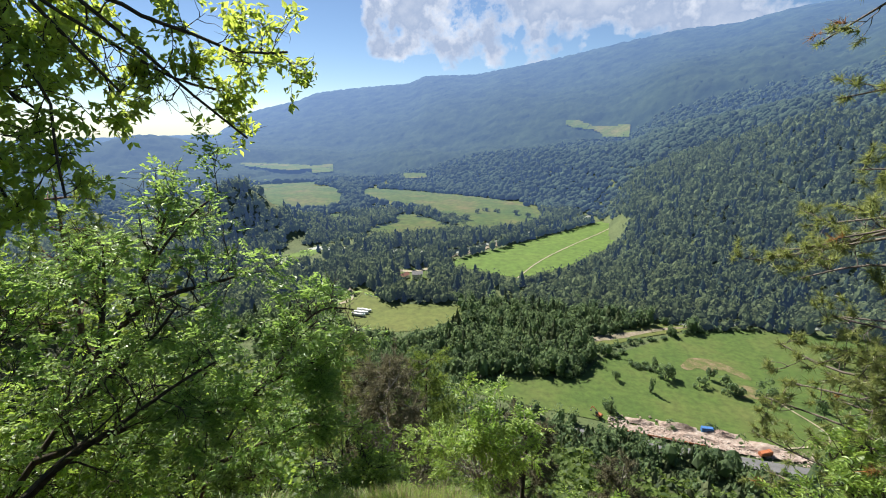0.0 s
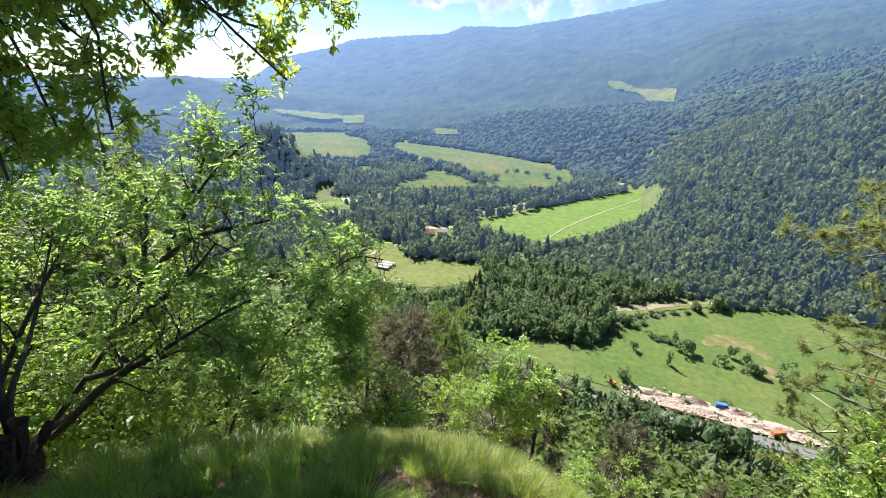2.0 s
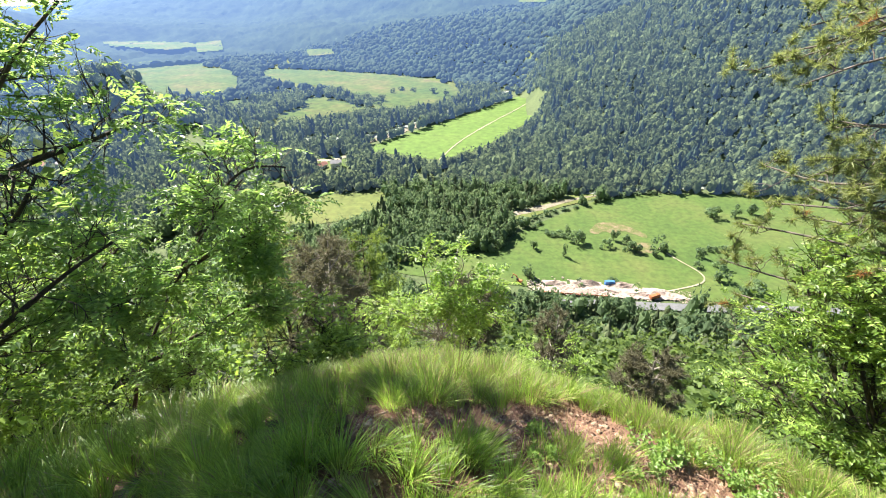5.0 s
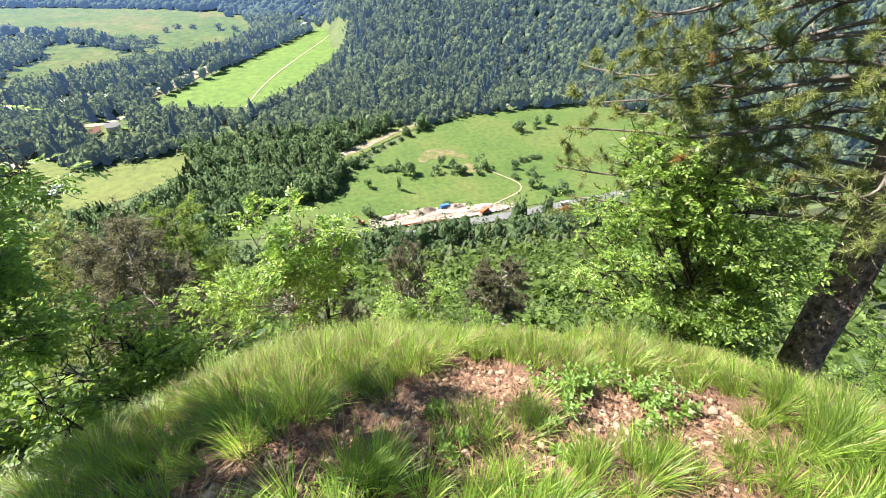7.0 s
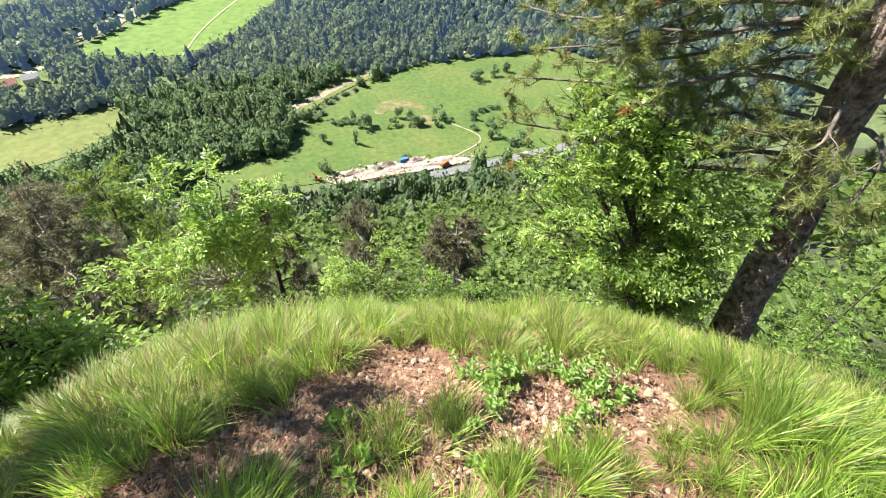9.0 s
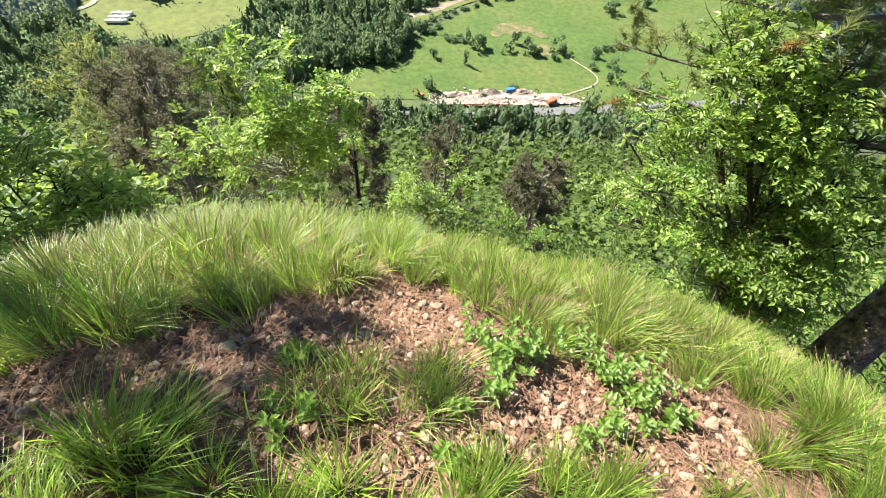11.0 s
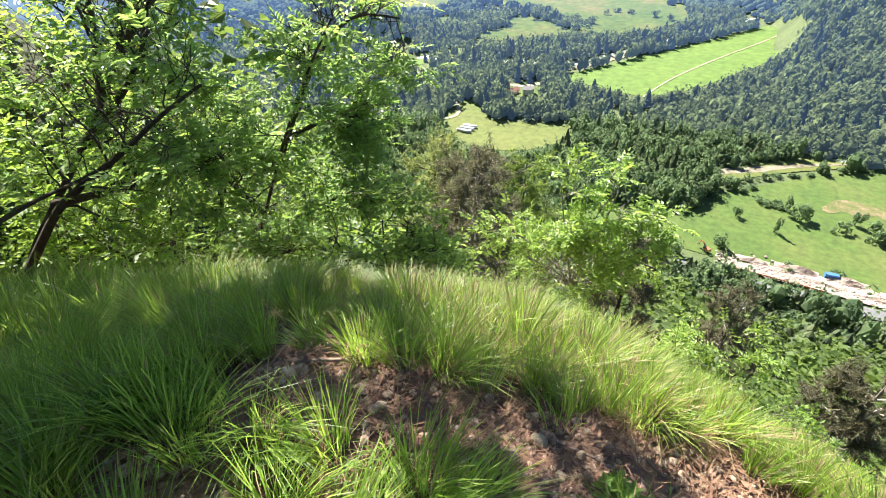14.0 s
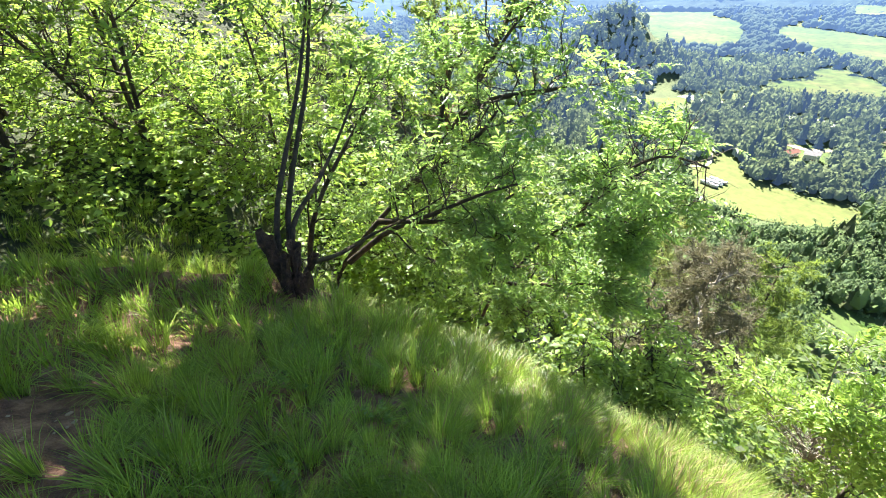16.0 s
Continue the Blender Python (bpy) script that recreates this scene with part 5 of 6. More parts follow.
# ---- stones, twigs, litter and herbs on the bare soil ----
def pebble(rng, rough=0.22):
    bm = bmesh.new()
    bmesh.ops.create_icosphere(bm, subdivisions=2, radius=0.5)
    s = np.array([1.0, 0.75 + 0.3 * rng.random(), 0.55 + 0.25 * rng.random()])
    cut = [(unit(rng.normal(0, 1, 3)), 0.24 + 0.14 * rng.random()) for _ in range(9)]
    for v in bm.verts:
        p = np.array(v.co)
        for n, d in cut:
            over = p @ n - d
            if over > 0:
                p = p - n * over * 0.85
        v.co = Vector(p * s * (1 + rng.uniform(-0.03, 0.03)))
    me = bpy.data.meshes.new("stone")
    bm.to_mesh(me)
    bm.free()
    me.materials.append(M_STONE)
    return me


def stones():
    rng = np.random.default_rng(83)
    shapes = [pebble(rng) for _ in range(8)]
    spots = [(0.07, 1.07, 0.045), (0.73, 0.70, 0.050), (0.74, 0.60, 0.058), (0.76, 0.55, 0.058), (0.41, 1.12, 0.06), (0.37, 1.06, 0.045), (0.51, 0.55, 0.045), (0.47, 0.53, 0.036), (0.35, 0.56, 0.06), (0.72, 0.65, 0.036),
             (0.77, 0.66, 0.034), (0.59, 0.55, 0.040), (0.84, 0.65, 0.045), (0.96, 0.58, 0.055), (-0.23, 0.84, 0.06), (-0.15, 0.77, 0.045), (0.71, 0.72, 0.04), (1.26, 0.60, 0.075), (1.16, 0.64, 0.06), (1.34, 0.54, 0.07), (0.13, 1.06, 0.04), (-0.58, 0.64, 0.04)]
    for k in range(60):
        spots.append((rng.normal(0.72, 0.17), rng.normal(0.63, 0.09), 0.015 + 0.028 * rng.random() ** 1.5))
    for k in range(24):
        spots.append((rng.normal(0.30, 0.18), rng.normal(1.03, 0.07), 0.015 + 0.024 * rng.random() ** 1.5))
    for k in range(150):
        while True:
            x, y = rng.uniform(-0.95, 1.4), rng.uniform(0.42, 1.25)
            if inside(DIRT, np.array(x), np.array(y)):
                break
        spots.append((x, y, 0.012 + 0.034 * rng.random() ** 2.5))
    for k in range(45):
        spots.append((rng.uniform(-2.5, -1.7), rng.uniform(-1.9, -1.1), 0.012 + 0.03 * rng.random() ** 2))
    for x, y, s in spots:
        ob = new("stone", shapes[int(rng.integers(0, 8))])
        ob.matrix_basis = Matrix.Translation((x, y, float(land(x, y)) + s * 0.18)) @ Euler((rng.normal(0, 0.3), rng.normal(0, 0.3), rng.random() * 6.28)).to_matrix().to_4x4() @ Matrix.Diagonal((s, s * 0.8, s * 0.8, 1))
        tagged(ob, "pale rounded limestone pebble on bare soil" if s < 0.045 else "pale limestone rock half sunk in bare soil", "stone", "stones on the soil")


stones()


def litter():
    rng = np.random.default_rng(84)
    n = 13000
    x = np.concatenate([rng.uniform(-3.4, 1.5, n // 4), rng.uniform(-1.1, 1.5, 3 * n // 4)])
    y = np.concatenate([rng.uniform(-1.8, 1.35, n // 4), rng.uniform(0.0, 1.3, 3 * n // 4)])
    keep = bare(x, y) | (rng.random(n) < 0.12)
    x, y = x[keep], y[keep]
    n = len(x)
    a = rng.random(n) * 6.283
    L = rng.uniform(0.04, 0.11, n)
    way = np.stack([np.cos(a), np.sin(a), rng.normal(0, 0.12, n)], 1)
    base = np.stack([x, y, land(x, y) + 0.004 + 0.012 * rng.random(n)], 1)
    end = base + way * L[:, None]
    end[:, 2] = np.maximum(end[:, 2], land(end[:, 0], end[:, 1]) + 0.004)
    side = np.stack([-np.sin(a), np.cos(a), 0 * a], 1) * 0.0010
    V = np.stack([base - side, base + side, end + side, end - side], 1).reshape(-1, 3)
    F = np.arange(len(V)).reshape(-1, 4)
    tagged(new("needle_litter", mesh_of("needle_litter", V, F, M_LITTER)), "fallen brown pine needles on bare soil", "litter", kind="stuff")
    m = 3000
    x, y = rng.uniform(-1.0, 1.45, m), rng.uniform(0.0, 1.28, m)
    keep = bare(x, y)
    x, y = x[keep], y[keep]
    m = len(x)
    P = np.stack([x, y, land(x, y) + 0.012], 1)
    V, F = leaflets(P, unit(rng.normal(0, 1, (m, 3)) * [1, 1, 0.25]), unit(rng.normal(0, 0.5, (m, 3)) + [0, 0, 1]), rng.uniform(0.012, 0.045, m), 0.5)
    tagged(new("dead_leaf_litter", mesh_of("dead_leaf_litter", V, F, M_LITTER)), "curled dead brown leaves on bare soil", "litter", kind="stuff")
    k = 4500
    x, y = rng.uniform(-1.2, 1.5, k), rng.uniform(0.0, 1.28, k)
    keep = bare(x, y)
    pos = np.stack([x[keep], y[keep], land(x[keep], y[keep]) - 0.004], 1)
    s = rng.uniform(0.006, 0.014, len(pos)) * (1 + 1.2 * rng.random(len(pos)) ** 3)
    V, F = scatter([blob(rng, 1, 0.7, 0.25) for _ in range(4)], pos, s, s * 1.2, rng)
    tagged(new("grit", mesh_of("grit", V, F, M_GRIT)), "fine brown grit scattered over the soil", "gravel", kind="stuff")


litter()


def twigs():
    rng = np.random.default_rng(85)
    for x, y, a, L, r in ((0.56, 0.62, 1.5, 0.26, 0.006), (-0.1, 0.9, 0.2, 0.22, 0.005), (0.12, 1.0, -0.4, 0.2, 0.006), (-0.25, 0.62, 0.7, 0.28, 0.005), (0.9, 0.5, 2.6, 0.24, 0.005),
                          (0.3, 0.48, 0.3, 0.3, 0.005), (1.1, 0.55, 2.2, 0.22, 0.006), (0.02, 0.52, -0.5, 0.24, 0.004), (-0.75, 0.72, 0.9, 0.32, 0.007), (0.7, 0.95, 0.1, 0.2, 0.005)):
        u = np.linspace(-0.5, 0.5, 7)
        px, py = x + u * L * math.cos(a), y + u * L * math.sin(a) + rng.normal(0, 0.006, 7)
        pts = np.stack([px, py, land(px, py) + r * 1.6 + 0.004 * rng.random(7)], 1)
        V, F = tubes([(pts, np.linspace(r, r * 0.5, 7))], 6)
        tagged(new("twig", mesh_of("twig", V, F, M_TWIG, True)), "dry brown twig lying on the soil", "twig", "twigs on the soil")


twigs()


def herb(x, y, height, seed):
    rng = np.random.default_rng(seed)
    z = float(land(x, y))
    ob = empty("herb", (x, y, z), "leafy green mint-like herb growing from bare soil", "plant", "herbs on the soil")
    for k in range(int(rng.integers(4, 7))):
        d = unit(np.array([rng.normal(0, 0.35), rng.normal(0, 0.35), 1.0]))
        h = height * (0.7 + 0.5 * rng.random())
        base = np.array([x, y, z]) + rng.normal(0, 0.022, 3) * [1, 1, 0]
        pts, rad = limb(rng, base, d, h, 0.0022, 0.06, 0.05, 6)
        V, F = tubes([(pts, rad)], 4)
        stem = part("stem", mesh_of("stem", V, F, M_HERB, True), ob)
        P, Wy, Sz = [], [], []
        for q in range(2, 7):
            a0 = q * 1.57 + rng.random()
            for m in range(4 if q == 6 else 2):
                a = a0 + m * (3.14 if q < 6 else 1.57)
                P.append(pts[q])
                Wy.append([math.cos(a), math.sin(a), 0.35 + (0.5 if q == 6 else 0)])
                Sz.append(0.036 * (1.15 - 0.08 * q) * (0.8 + 0.4 * rng.random()))
        V, F = leaflets(np.array(P), unit(np.array(Wy)), np.tile([[0, 0, 1.0]], (len(P), 1)), np.array(Sz), 0.52)
        part("leaves", mesh_of("leaves", V, F, M_HERB), stem)
    return ob


for _k, (_x, _y, _h) in enumerate([(0.54, 0.95, 0.12), (0.64, 0.91, 0.14), (0.70, 0.85, 0.14), (0.77, 0.86, 0.13), (0.58, 0.78, 0.12), (0.55, 0.69, 0.10), (0.95, 0.83, 0.12), (1.02, 0.80, 0.14), (1.04, 0.69, 0.14), (1.14, 0.73, 0.13),
                                (0.98, 0.72, 0.12), (0.90, 0.60, 0.09), (1.04, 0.57, 0.09), (0.83, 0.55, 0.07), (1.13, 0.62, 0.08), (-0.03, 0.80, 0.08), (0.02, 0.63, 0.07), (-0.04, 0.59, 0.06), (0.43, 0.63, 0.06), (0.62, 0.84, 0.13), (0.84, 0.88, 0.12),
                                (0.40, 0.50, 0.04), (-0.45, 1.05, 0.07), (-0.52, 1.0, 0.06), (-2.1, -0.35, 0.16), (-2.3, -0.1, 0.14), (-1.75, 0.05, 0.13), (-1.5, -0.4, 0.15)]):
    herb(_x, _y, _h, 300 + _k)


# ---- trees and things in the valley ----
def valley_tree(x, y, h, w, seed, label, fir=False, bush=False, mat=None):
    rng = np.random.default_rng(seed)
    z = FLOOR_Z + 0.3
    ob = empty("bush" if bush else "field_tree", (x, y, z), label, "bush" if bush else "tree", "meadow trees")
    pts = smooth_path([(x, y, z - 0.2), (x + rng.normal(0, 0.2), y, z + h * 0.4), (x, y, z + h * 0.75)], 6)
    V, F = tubes([(pts, np.linspace(0.25, 0.08, 6))], 6)
    part("trunk", mesh_of("trunk", V, F, M_BARK_DARK), ob)
    V, F = spire(rng, 7, 8) if fir else clumps(rng, 260, 0.17)
    V = V * [w * 1.15, w * 1.15, h * 1.1] + [x, y, z - 0.12 * h]
    part("crown", mesh_of("crown", V, F, M_CONIFER if fir else mat or M_WOODS), ob)


for _k, (_x, _y, _h, _w) in enumerate([(16, 250, 10, 6.5), (19, 290, 8, 4), (51, 303, 12, 9), (40, 282, 9, 3.5), (79, 311, 9, 5.5), (71, 299, 6.5, 6), (87, 297, 9.5, 8), (93, 295, 8, 7), (109, 300, 9, 9), (104, 291, 5, 4),
                                    (135, 295, 8, 4.5), (145, 281, 7, 6), (137, 265, 9, 8), (153, 253, 8, 10), (166, 361, 9, 11), (184, 366, 8, 7), (200, 372, 9, 8), (130, 279, 5, 5), (45, 312, 9, 4), (62, 372, 11, 7)]):
    valley_tree(_x, _y, _h, _w, 400 + _k, "single green tree in the sunny meadow")
for _k, (_x, _y) in enumerate([(30, 314), (34, 312), (38, 314), (42, 311), (139, 302), (144, 304), (150, 306), (156, 307), (162, 308), (48, 248), (70, 252), (25, 330), (20, 322)]):
    valley_tree(_x, _y, 3.5, 5.5, 440 + _k, "low green hedge bush in the meadow", bush=True)
for _k, (_x, _y) in enumerate([(9, 341), (16, 346), (25, 353), (33, 359), (42, 364), (51, 370), (60, 378), (70, 385), (82, 393), (95, 400), (108, 406), (4, 334), (-6, 326), (122, 410)]):
    valley_tree(_x + 5, _y - 5, 2.4 + 2.0 * ((_k * 7) % 5) / 4, 6.0, 480 + _k, "green bush on the river bank", bush=True)
for _k, (_x, _y, _h, _w) in enumerate([(-237, 735, 13, 18), (-253, 751, 12, 16), (-225, 748, 11, 14), (-213, 835, 10, 9), (-193, 833, 9, 9), (-151, 815, 10, 12), (-126, 803, 9, 10), (-259, 708, 10, 10), (-322, 751, 12, 14), (-224, 813, 8, 7)]):
    valley_tree(_x, _y, _h, _w, 460 + _k, "lone tree in a far meadow", mat=M_WOODS_MID)


def plain(name, rgb, rough=0.7, metal=0.0):
    return surface(name, [(0.3, tuple(v * 0.8 for v in rgb)), (0.7, rgb)], 0.8, rough, None, fine=4.0)


M_ROOF = plain("clay roof", (0.30, 0.13, 0.09))
M_ROOF_GREY = plain("grey roof", (0.22, 0.21, 0.21))
M_WALL = plain("rendered wall", (0.70, 0.66, 0.58))
M_GLASS = plain("dark window", (0.03, 0.035, 0.04), 0.2)
M_ORANGE = plain("orange paint", (0.45, 0.15, 0.06), 0.5)
M_BLUE = plain("blue tarpaulin", (0.06, 0.18, 0.45), 0.6)
M_WHITE = plain("white paint", (0.75, 0.75, 0.74), 0.4)
M_RUBBER = plain("black rubber", (0.02, 0.02, 0.02), 0.8)


def box(cx, cy, cz, sx, sy, sz, bevel=0.0):
    bm = bmesh.new()
    bmesh.ops.create_cube(bm, size=1.0)
    for v in bm.verts:
        v.co = Vector((cx + v.co.x * sx, cy + v.co.y * sy, cz + v.co.z * sz))
    if bevel:
        bmesh.ops.bevel(bm, geom=bm.edges[:], offset=bevel, segments=2, affect="EDGES")
    return bm


def bm_part(name, bm, mat, parent, label=""):
    me = bpy.data.meshes.new(name)
    bm.to_mesh(me)
    bm.free()
    me.materials.append(mat)
    ob = new(name, me)
    ob.parent = parent
    return tagged(ob, label)


def house(x, y, z, w, d, h, turn, roof, label):
    ob = new("house")
    ob.matrix_basis = pose(x, y, z, 0, 0, turn)
    tagged(ob, label, "house")
    bm_part("wall", box(0, 0, h / 2, w, d, h), M_WALL, ob)
    bm = bmesh.new()
    o, rise = 0.6, d * 0.34
    vs = [bm.verts.new(p) for p in ((-w / 2 - o, -d / 2 - o, h), (w / 2 + o, -d / 2 - o, h), (w / 2 + o, d / 2 + o, h), (-w / 2 - o, d / 2 + o, h), (-w / 2 - o, 0, h + rise), (w / 2 + o, 0, h + rise))]
    for f in ((0, 1, 5, 4), (2, 3, 4, 5), (0, 4, 3), (1, 2, 5), (3, 2, 1, 0)):
        bm.faces.new([vs[i] for i in f])
    rf = bm_part("roof", bm, roof, ob)
    bm_part("chimney", box(w * 0.2, d * 0.1, h + rise, 0.6, 0.6, 1.4), M_WALL, rf)
    for s in (-1, 1):
        for k in (-0.3, 0.0, 0.3):
            for fl in range(max(1, int(h // 2.8))):
                bm_part("window", box(w * k, s * (d / 2 + 0.02), 1.5 + 2.7 * fl, 1.0, 0.12, 1.3), M_GLASS, ob)
    bm_part("door", box(w * 0.15, -d / 2 - 0.03, 1.05, 1.0, 0.12, 2.1), M_ROOF, ob)


house(-189, 436, FLOOR_Z + 0.4, 11, 8, 5.4, 20, M_ROOF_GREY, "farmhouse with grey roof by a pale yard")
house(-204, 430, FLOOR_Z + 0.4, 14, 7, 3.6, 75, M_ROOF, "long farm shed with brown roof")
house(-508, 388, FLOOR_Z + 0.4, 16, 10, 6, 10, M_ROOF, "village house with clay roof")
house(-530, 400, FLOOR_Z + 0.4, 12, 9, 5, 50, M_ROOF, "village house with clay roof")
house(-490, 396, FLOOR_Z + 0.4, 11, 8, 5, -20, M_ROOF_GREY, "village house with grey roof")
house(-560, 425, FLOOR_Z + 0.4, 13, 9, 6, 30, M_ROOF, "village house with clay roof")


def vehicle(x, y, turn, L, W, H, paint, label, z=0.8):
    ob = new("vehicle")
    ob.matrix_basis = pose(x, y, FLOOR_Z + z, 0, 0, turn)
    tagged(ob, label, "vehicle")
    bm = box(0, 0, H * 0.55, L, W, H * 0.75, 0.18)
    body = bm_part("body", bm, paint, ob)
    bm_part("cab", box(L * 0.34, 0, H * 0.75, L * 0.28, W * 0.96, H * 0.5, 0.15), paint, ob)
    bm_part("windscreen", box(L * 0.47, 0, H * 0.8, 0.1, W * 0.85, H * 0.28), M_GLASS, body)
    for sx in (-0.32, 0.32):
        for sy in (-0.5, 0.5):
            bm = bmesh.new()
            bmesh.ops.create_cone(bm, cap_ends=True, segments=12, radius1=0.45, radius2=0.45, depth=0.3)
            bmesh.ops.transform(bm, matrix=Matrix.Translation((L * sx, W * sy, 0.45)) @ Matrix.Rotation(radians(90), 4, "X"), verts=bm.verts)
            bm_part("wheel", bm, M_RUBBER, ob)


vehicle(150, 236, 4, 6.5, 2.3, 2.6, M_WHITE, "white van driving along the valley road")
vehicle(92, 239, 30, 7.0, 2.5, 2.8, M_ORANGE, "rust-red dump truck on the building site")
for _k in range(9):
    vehicle(-205 + 4.2 * (_k % 3), 336 - 5.5 * (_k // 3), 15, 6.0, 2.3, 2.5, M_WHITE, "white camper van parked on the gravel", 0.5)


def digger():
    ob = new("excavator")
    ob.matrix_basis = pose(9, 244, FLOOR_Z + 0.9, 0, 0, 150)
    tagged(ob, "orange excavator at the edge of the site", "excavator")
    for s in (-1, 1):
        bm_part("track", box(0, s * 1.2, 0.5, 4.2, 0.6, 1.0, 0.3), M_RUBBER, ob)
    bm_part("body", box(-0.4, 0, 1.7, 3.2, 2.6, 1.2, 0.15), M_ORANGE, ob)
    bm_part("cab", box(0.8, 0.7, 2.4, 1.4, 1.1, 1.7, 0.1), M_GLASS, ob)
    for name, pts, r in (("boom", [(0.8, -0.3, 1.9), (2.6, -0.3, 4.4), (4.6, -0.3, 4.6)], 0.3), ("arm", [(4.6, -0.3, 4.6), (5.6, -0.3, 2.2)], 0.22)):
        V, F = tubes([(smooth_path(pts, 6), np.full(6, r))], 6)
        me = mesh_of(name, V, F, M_ORANGE)
        part(name, me).parent = ob
    bm_part("bucket", box(5.4, -0.3, 1.7, 1.1, 1.2, 0.9, 0.2), M_ROOF_GREY, ob)


digger()


def site():
    rng = np.random.default_rng(91)
    for x, y, L, W, h in ((32, 247, 16, 5, 1.8), (52, 249, 20, 6, 2.4), (74, 250, 18, 6, 2.0), (94, 246, 14, 7, 1.6), (60, 243, 24, 4, 1.0), (84, 242, 16, 4, 1.2)):
        g = np.linspace(-1, 1, 13)
        X, Y = np.meshgrid(g, g, indexing="ij")
        r = np.hypot(X, Y)
        Z = np.clip(1 - r ** 2, 0, None) * h * (0.6 + 0.9 * value_noise(X * 3 + x, Y * 3 + y, 5)) - 0.05
        V = np.stack([x + X * L / 2, y + Y * W / 2, FLOOR_Z + 0.9 + Z], -1).reshape(-1, 3)
        i, j = np.arange(12)[:, None], np.arange(12)[None]
        F = np.stack([i * 13 + j, (i + 1) * 13 + j, (i + 1) * 13 + j + 1, i * 13 + j + 1], -1).reshape(-1, 4)
        tagged(new("rubble_mound", mesh_of("rubble_mound", V, F, M_RUBBLE)), "heap of pale pinkish rubble on the site", "mound", "mounds on the site")
    n = 1400
    x, y = rng.uniform(14, 116, n), rng.normal(242.5, 3.6, n)
    pos = np.stack([x, y, np.full(n, FLOOR_Z + 0.8)], 1)
    size = 0.25 + 0.9 * rng.random(n) ** 3
    V, F = scatter([blob(rng, 1, 0.8, 0.3) for _ in range(5)], pos, size * 0.7, size * 1.5, rng)
    tagged(new("rubble", mesh_of("rubble", V, F, M_RUBBLE)), "loose pinkish lumps of earth and stone over the site", "rubble", kind="stuff")
    for k in range(14):
        x = 24 + 3.0 * k
        b = new("barrier")
        b.matrix_basis = pose(x, 235.0 + 0.07 * k, FLOOR_Z + 0.95, 0, 0, 2)
        tagged(b, "orange plastic roadside barrier", "barrier", "roadside barriers")
        bm_part("panel", box(0, 0, 0.6, 2.8, 0.35, 0.9, 0.1), M_ORANGE, b)
        for s in (-1, 1):
            bm_part("foot", box(s * 1.0, 0, 0.1, 0.3, 0.8, 0.2, 0.04), M_RUBBER, b)
    c = new("container")
    c.matrix_basis = pose(67, 250.5, FLOOR_Z + 0.7, 0, 0, 8)
    tagged(c, "blue site container beside the rubble", "container")
    bm_part("body", box(0, 0, 1.3, 6, 2.4, 2.6, 0.06), M_BLUE, c)
    bm_part("door", box(3.02, 0, 1.25, 0.08, 2.0, 2.2), M_BLUE, c)


site()


# ---- clearings and fields on the far slopes ----
def hill_field(name, ring, label):
    """A field that drapes over the far slope, from bearings and heights of view."""
    az = np.radians(np.array([a for a, _ in ring]))
    el = np.radians(np.array([e for _, e in ring]))
    n = 26
    ds = np.arange(900, 3300, 6.0)
    a_s = np.linspace(az.min(), az.max(), n)
    V, F = [], []
    poly = np.stack([az, el], 1)
    E = np.linspace(el.min(), el.max(), 14)
    grid = {}
    for i, a in enumerate(a_s):
        zz = land(ds * np.sin(a), ds * np.cos(a)) + 13
        slope = np.maximum.accumulate(np.arctan2(zz - 1.7, ds))
        for j, e in enumerate(E):
            if inside(poly, np.array(a), np.array(e)) and slope[0] < e < slope[-1]:
                d = float(np.interp(e, slope, ds))
                grid[i, j] = len(V)
                V.append((d * math.sin(a), d * math.cos(a), 1.7 + d * math.tan(e)))
    for i in range(n - 1):
        for j in range(13):
            q = [grid.get(k) for k in ((i, j), (i + 1, j), (i + 1, j + 1), (i, j + 1))]
            if None not in q:
                F.append(q)
    if F:
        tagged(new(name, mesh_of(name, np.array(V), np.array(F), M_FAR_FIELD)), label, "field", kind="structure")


hill_field("field_20", [(-5.6, -0.1), (-3.8, 0.15), (-1.5, -0.6), (2.6, -0.5), (2.4, -1.95), (-0.5, -2.1), (-1.8, -1.2), (-4.6, -0.9)], "pale clearing high on the wooded slope")
hill_field("field_21", [(-25, -6.2), (-22, -6.3), (-21.8, -6.9), (-24.8, -7.0)], "small green field at the mountain's foot")
hill_field("field_22", [(-44.34, -4.36), (-41.28, -4.51), (-36.82, -4.87), (-34.20, -5.33), (-38.82, -5.61), (-43.78, -4.85)], "distant dry field at the plain's end")
hill_field("field_23", [(-36.18, -5.05), (-33.51, -4.86), (-33.41, -5.91), (-36.09, -6.02)], "distant field beside the mountain")


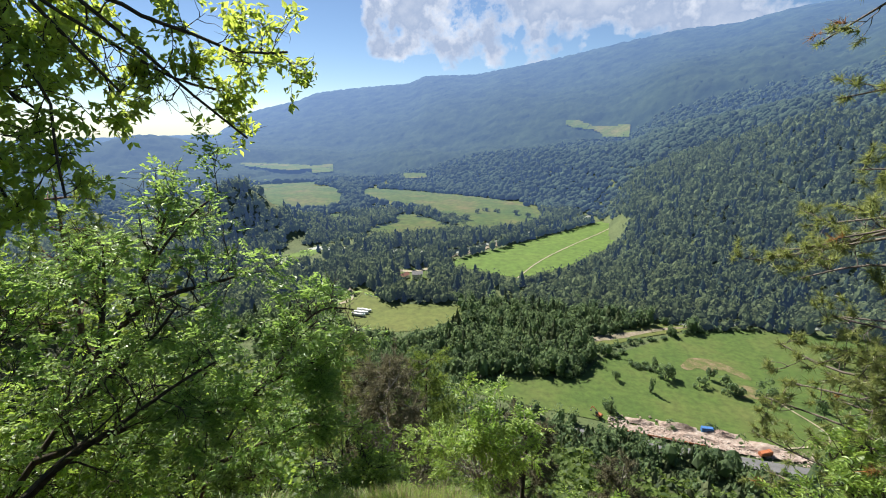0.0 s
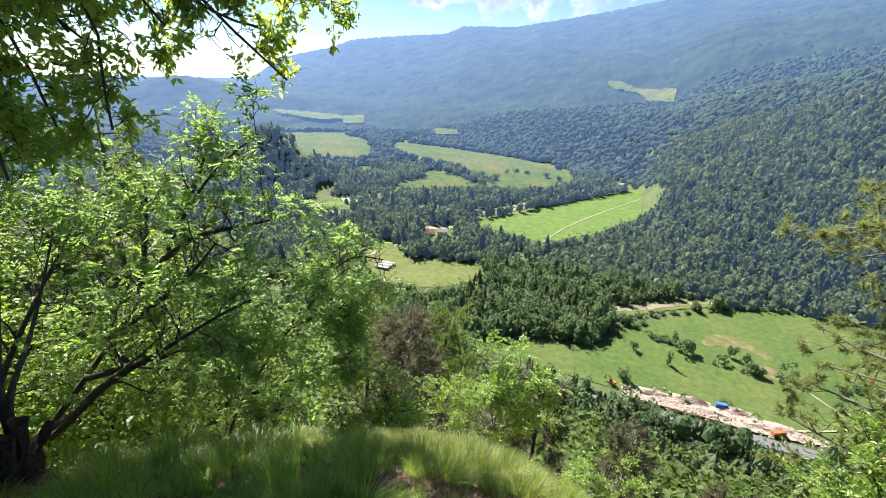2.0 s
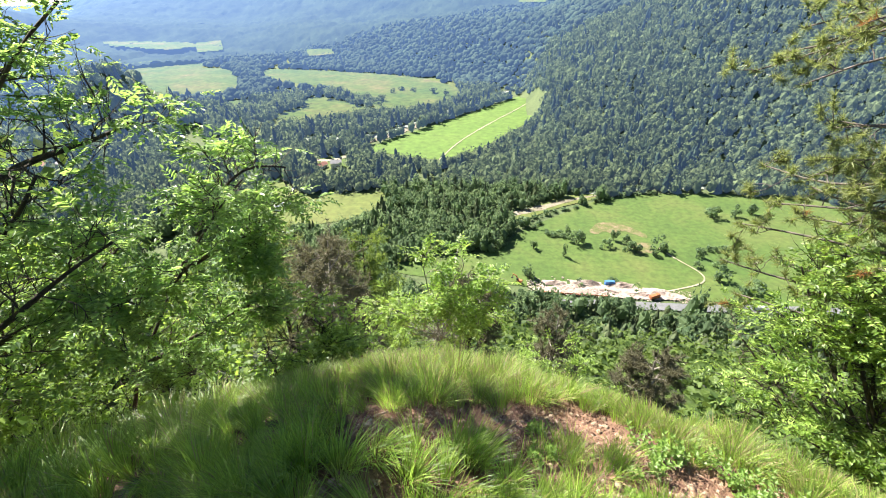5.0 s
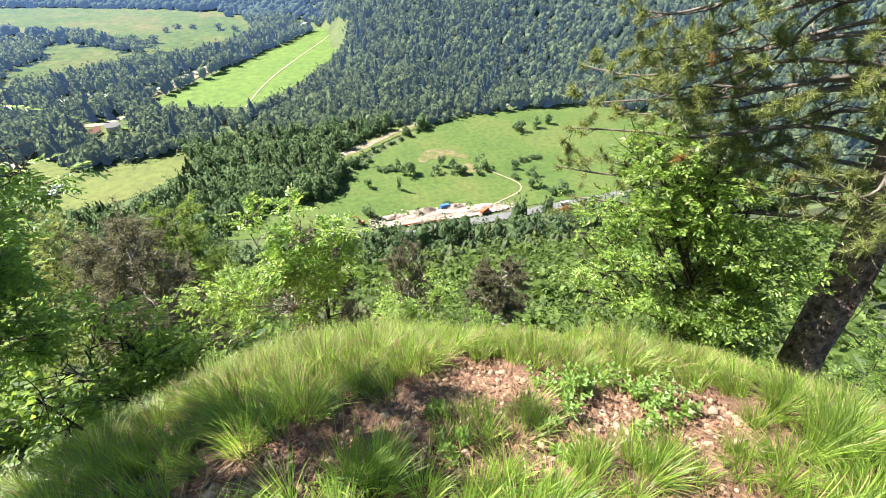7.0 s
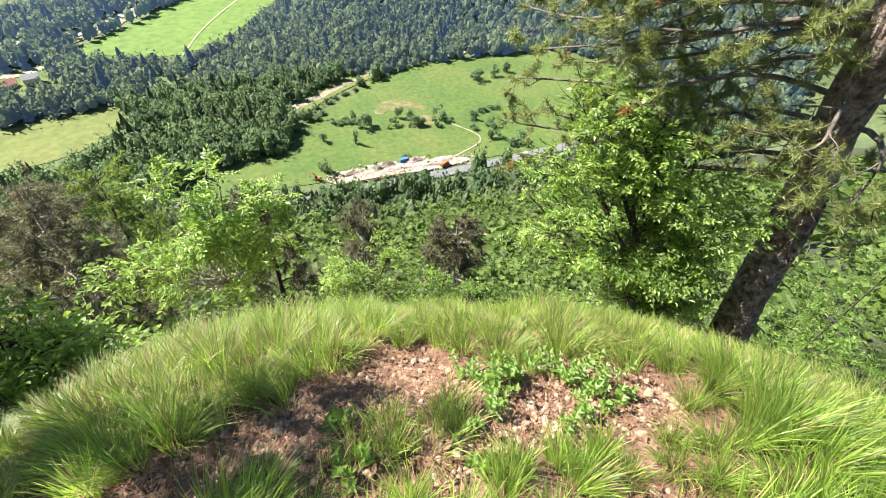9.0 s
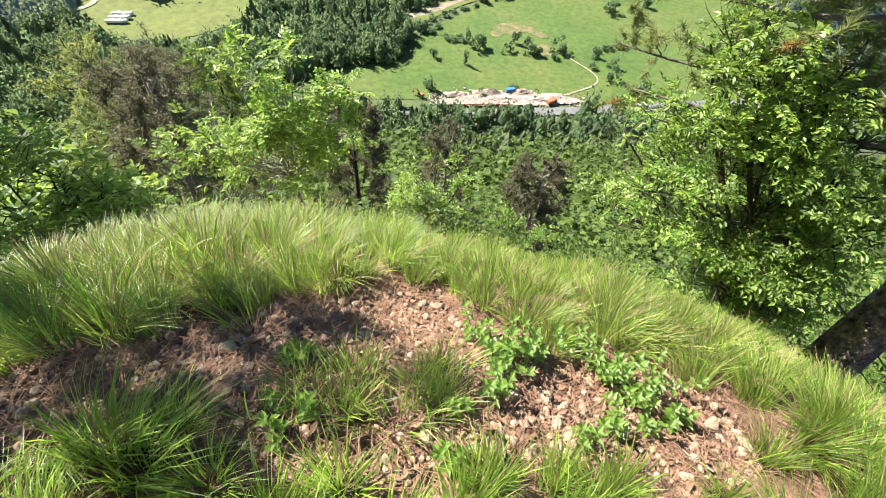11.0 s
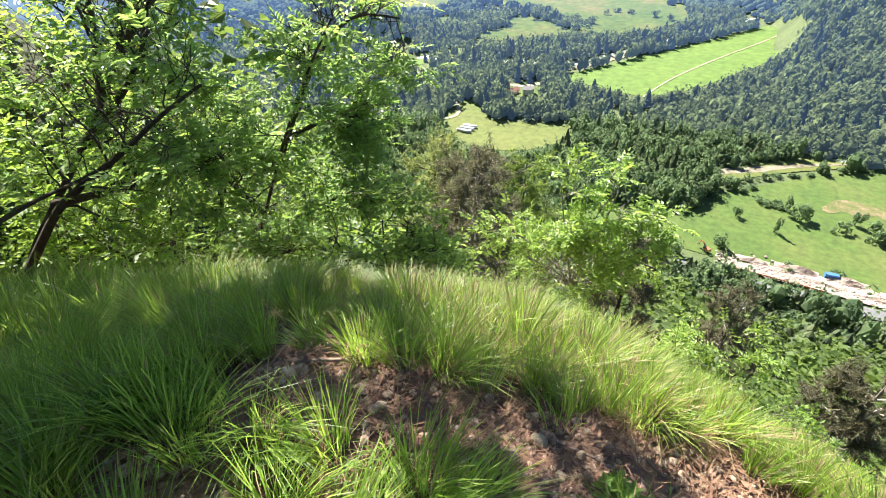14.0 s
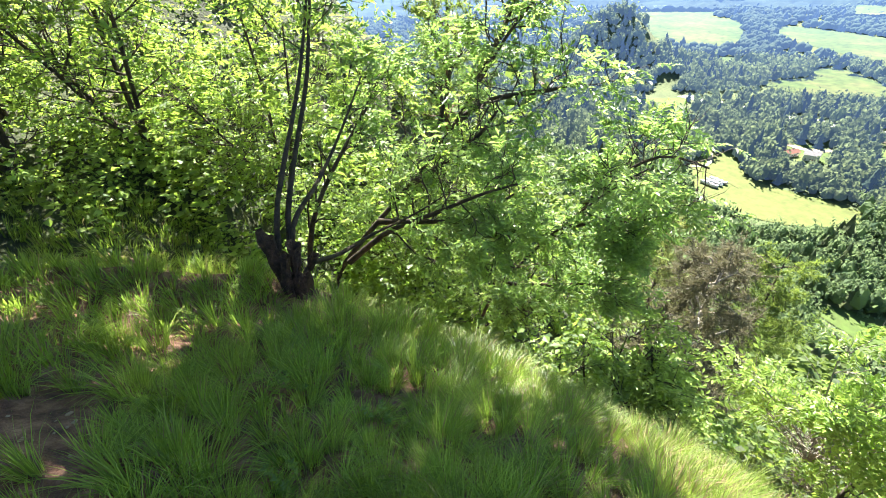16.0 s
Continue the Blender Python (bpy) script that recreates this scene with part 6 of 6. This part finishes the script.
# ---- clouds ----
def clouds():
    """A cumulus bank far behind the mountains, light and shade painted into its glow."""
    m, nt, p = material("self-lit cloud")
    c = nt.nodes.new("ShaderNodeTexCoord")
    big = node(nt, "ShaderNodeTexNoise", Scale=0.0016, Detail=9.0, Roughness=0.58)
    low = node(nt, "ShaderNodeTexNoise", Scale=0.0034, Detail=6.0, Roughness=0.6)
    off = node(nt, "ShaderNodeVectorMath")
    off.inputs[1].default_value = (140, 0, -160)
    nt.links.new(c.outputs["Object"], big.inputs["Vector"])
    nt.links.new(c.outputs["Object"], off.inputs[0])
    nt.links.new(off.outputs[0], low.inputs["Vector"])
    xyz = nt.nodes.new("ShaderNodeSeparateXYZ")
    nt.links.new(c.outputs["UV"], xyz.inputs[0])
    body = nt.nodes.new("ShaderNodeMath")
    body.operation = "ADD"
    fall = ramp(nt, xyz.outputs["Y"], [(0.0, (0, 0, 0)), (0.10, (0.30, 0.30, 0.30)), (0.3, (0.52, 0.52, 0.52)), (1.0, (0.62, 0.62, 0.62))])
    ends = ramp(nt, xyz.outputs["X"], [(0.0, (0, 0, 0)), (0.10, (0.95, 0.95, 0.95)), (0.55, (1, 1, 1)), (1.0, (0.9, 0.9, 0.9))])
    nt.links.new(big.outputs["Fac"], body.inputs[0])
    nt.links.new(mixed(nt, 1.0, fall, ends, "MULTIPLY"), body.inputs[1])
    alpha = ramp(nt, body.outputs[0], [(0.93, (0, 0, 0)), (1.03, (1, 1, 1))])
    grey = nt.nodes.new("ShaderNodeMath")
    grey.operation = "MULTIPLY_ADD"
    grey.inputs[1].default_value = 0.3
    nt.links.new(low.outputs["Fac"], grey.inputs[0])
    less = nt.nodes.new("ShaderNodeMath")
    less.operation = "SUBTRACT"
    less.inputs[1].default_value = 0.5
    nt.links.new(body.outputs[0], less.inputs[0])
    nt.links.new(less.outputs[0], grey.inputs[2])
    shade = ramp(nt, grey.outputs[0], [(0.555, (0.98, 0.95, 0.91)), (0.60, (0.62, 0.67, 0.77)), (0.68, (0.34, 0.42, 0.58)), (0.84, (0.52, 0.58, 0.70))])
    nt.links.new(mixed(nt, 0.0, shade, shade), p.inputs["Emission Color"])
    p.inputs["Base Color"].default_value = (0, 0, 0, 1)
    p.inputs["Emission Strength"].default_value = 0.62
    p.inputs["Roughness"].default_value = 1.0
    p.inputs["Specular IOR Level"].default_value = 0.0
    nt.links.new(alpha, p.inputs["Alpha"])
    bm = bmesh.new()
    uv = bm.loops.layers.uv.new("uv")
    n = 30
    rows = []
    for j in range(9):
        el = radians(3.4 + 14.0 * j / 8)
        rows.append([bm.verts.new((4650 * math.sin(radians(a)) * math.cos(el), 4650 * math.cos(radians(a)) * math.cos(el), 4650 * math.sin(el))) for a in np.linspace(-34, 24, n + 1)])
    for j in range(8):
        for i in range(n):
            f = bm.faces.new((rows[j][i], rows[j][i + 1], rows[j + 1][i + 1], rows[j + 1][i]))
            for lp, (u, v) in zip(f.loops, ((i, j), (i + 1, j), (i + 1, j + 1), (i, j + 1))):
                lp[uv].uv = (u / n, v / 8)
    me = bpy.data.meshes.new("backdrop_clouds")
    bm.to_mesh(me)
    bm.free()
    me.materials.append(m)
    ob = tagged(new("backdrop_clouds", me), "grey-bottomed white cumulus in a blue sky", "cloud", kind="structure")
    ob.visible_shadow = False


clouds()
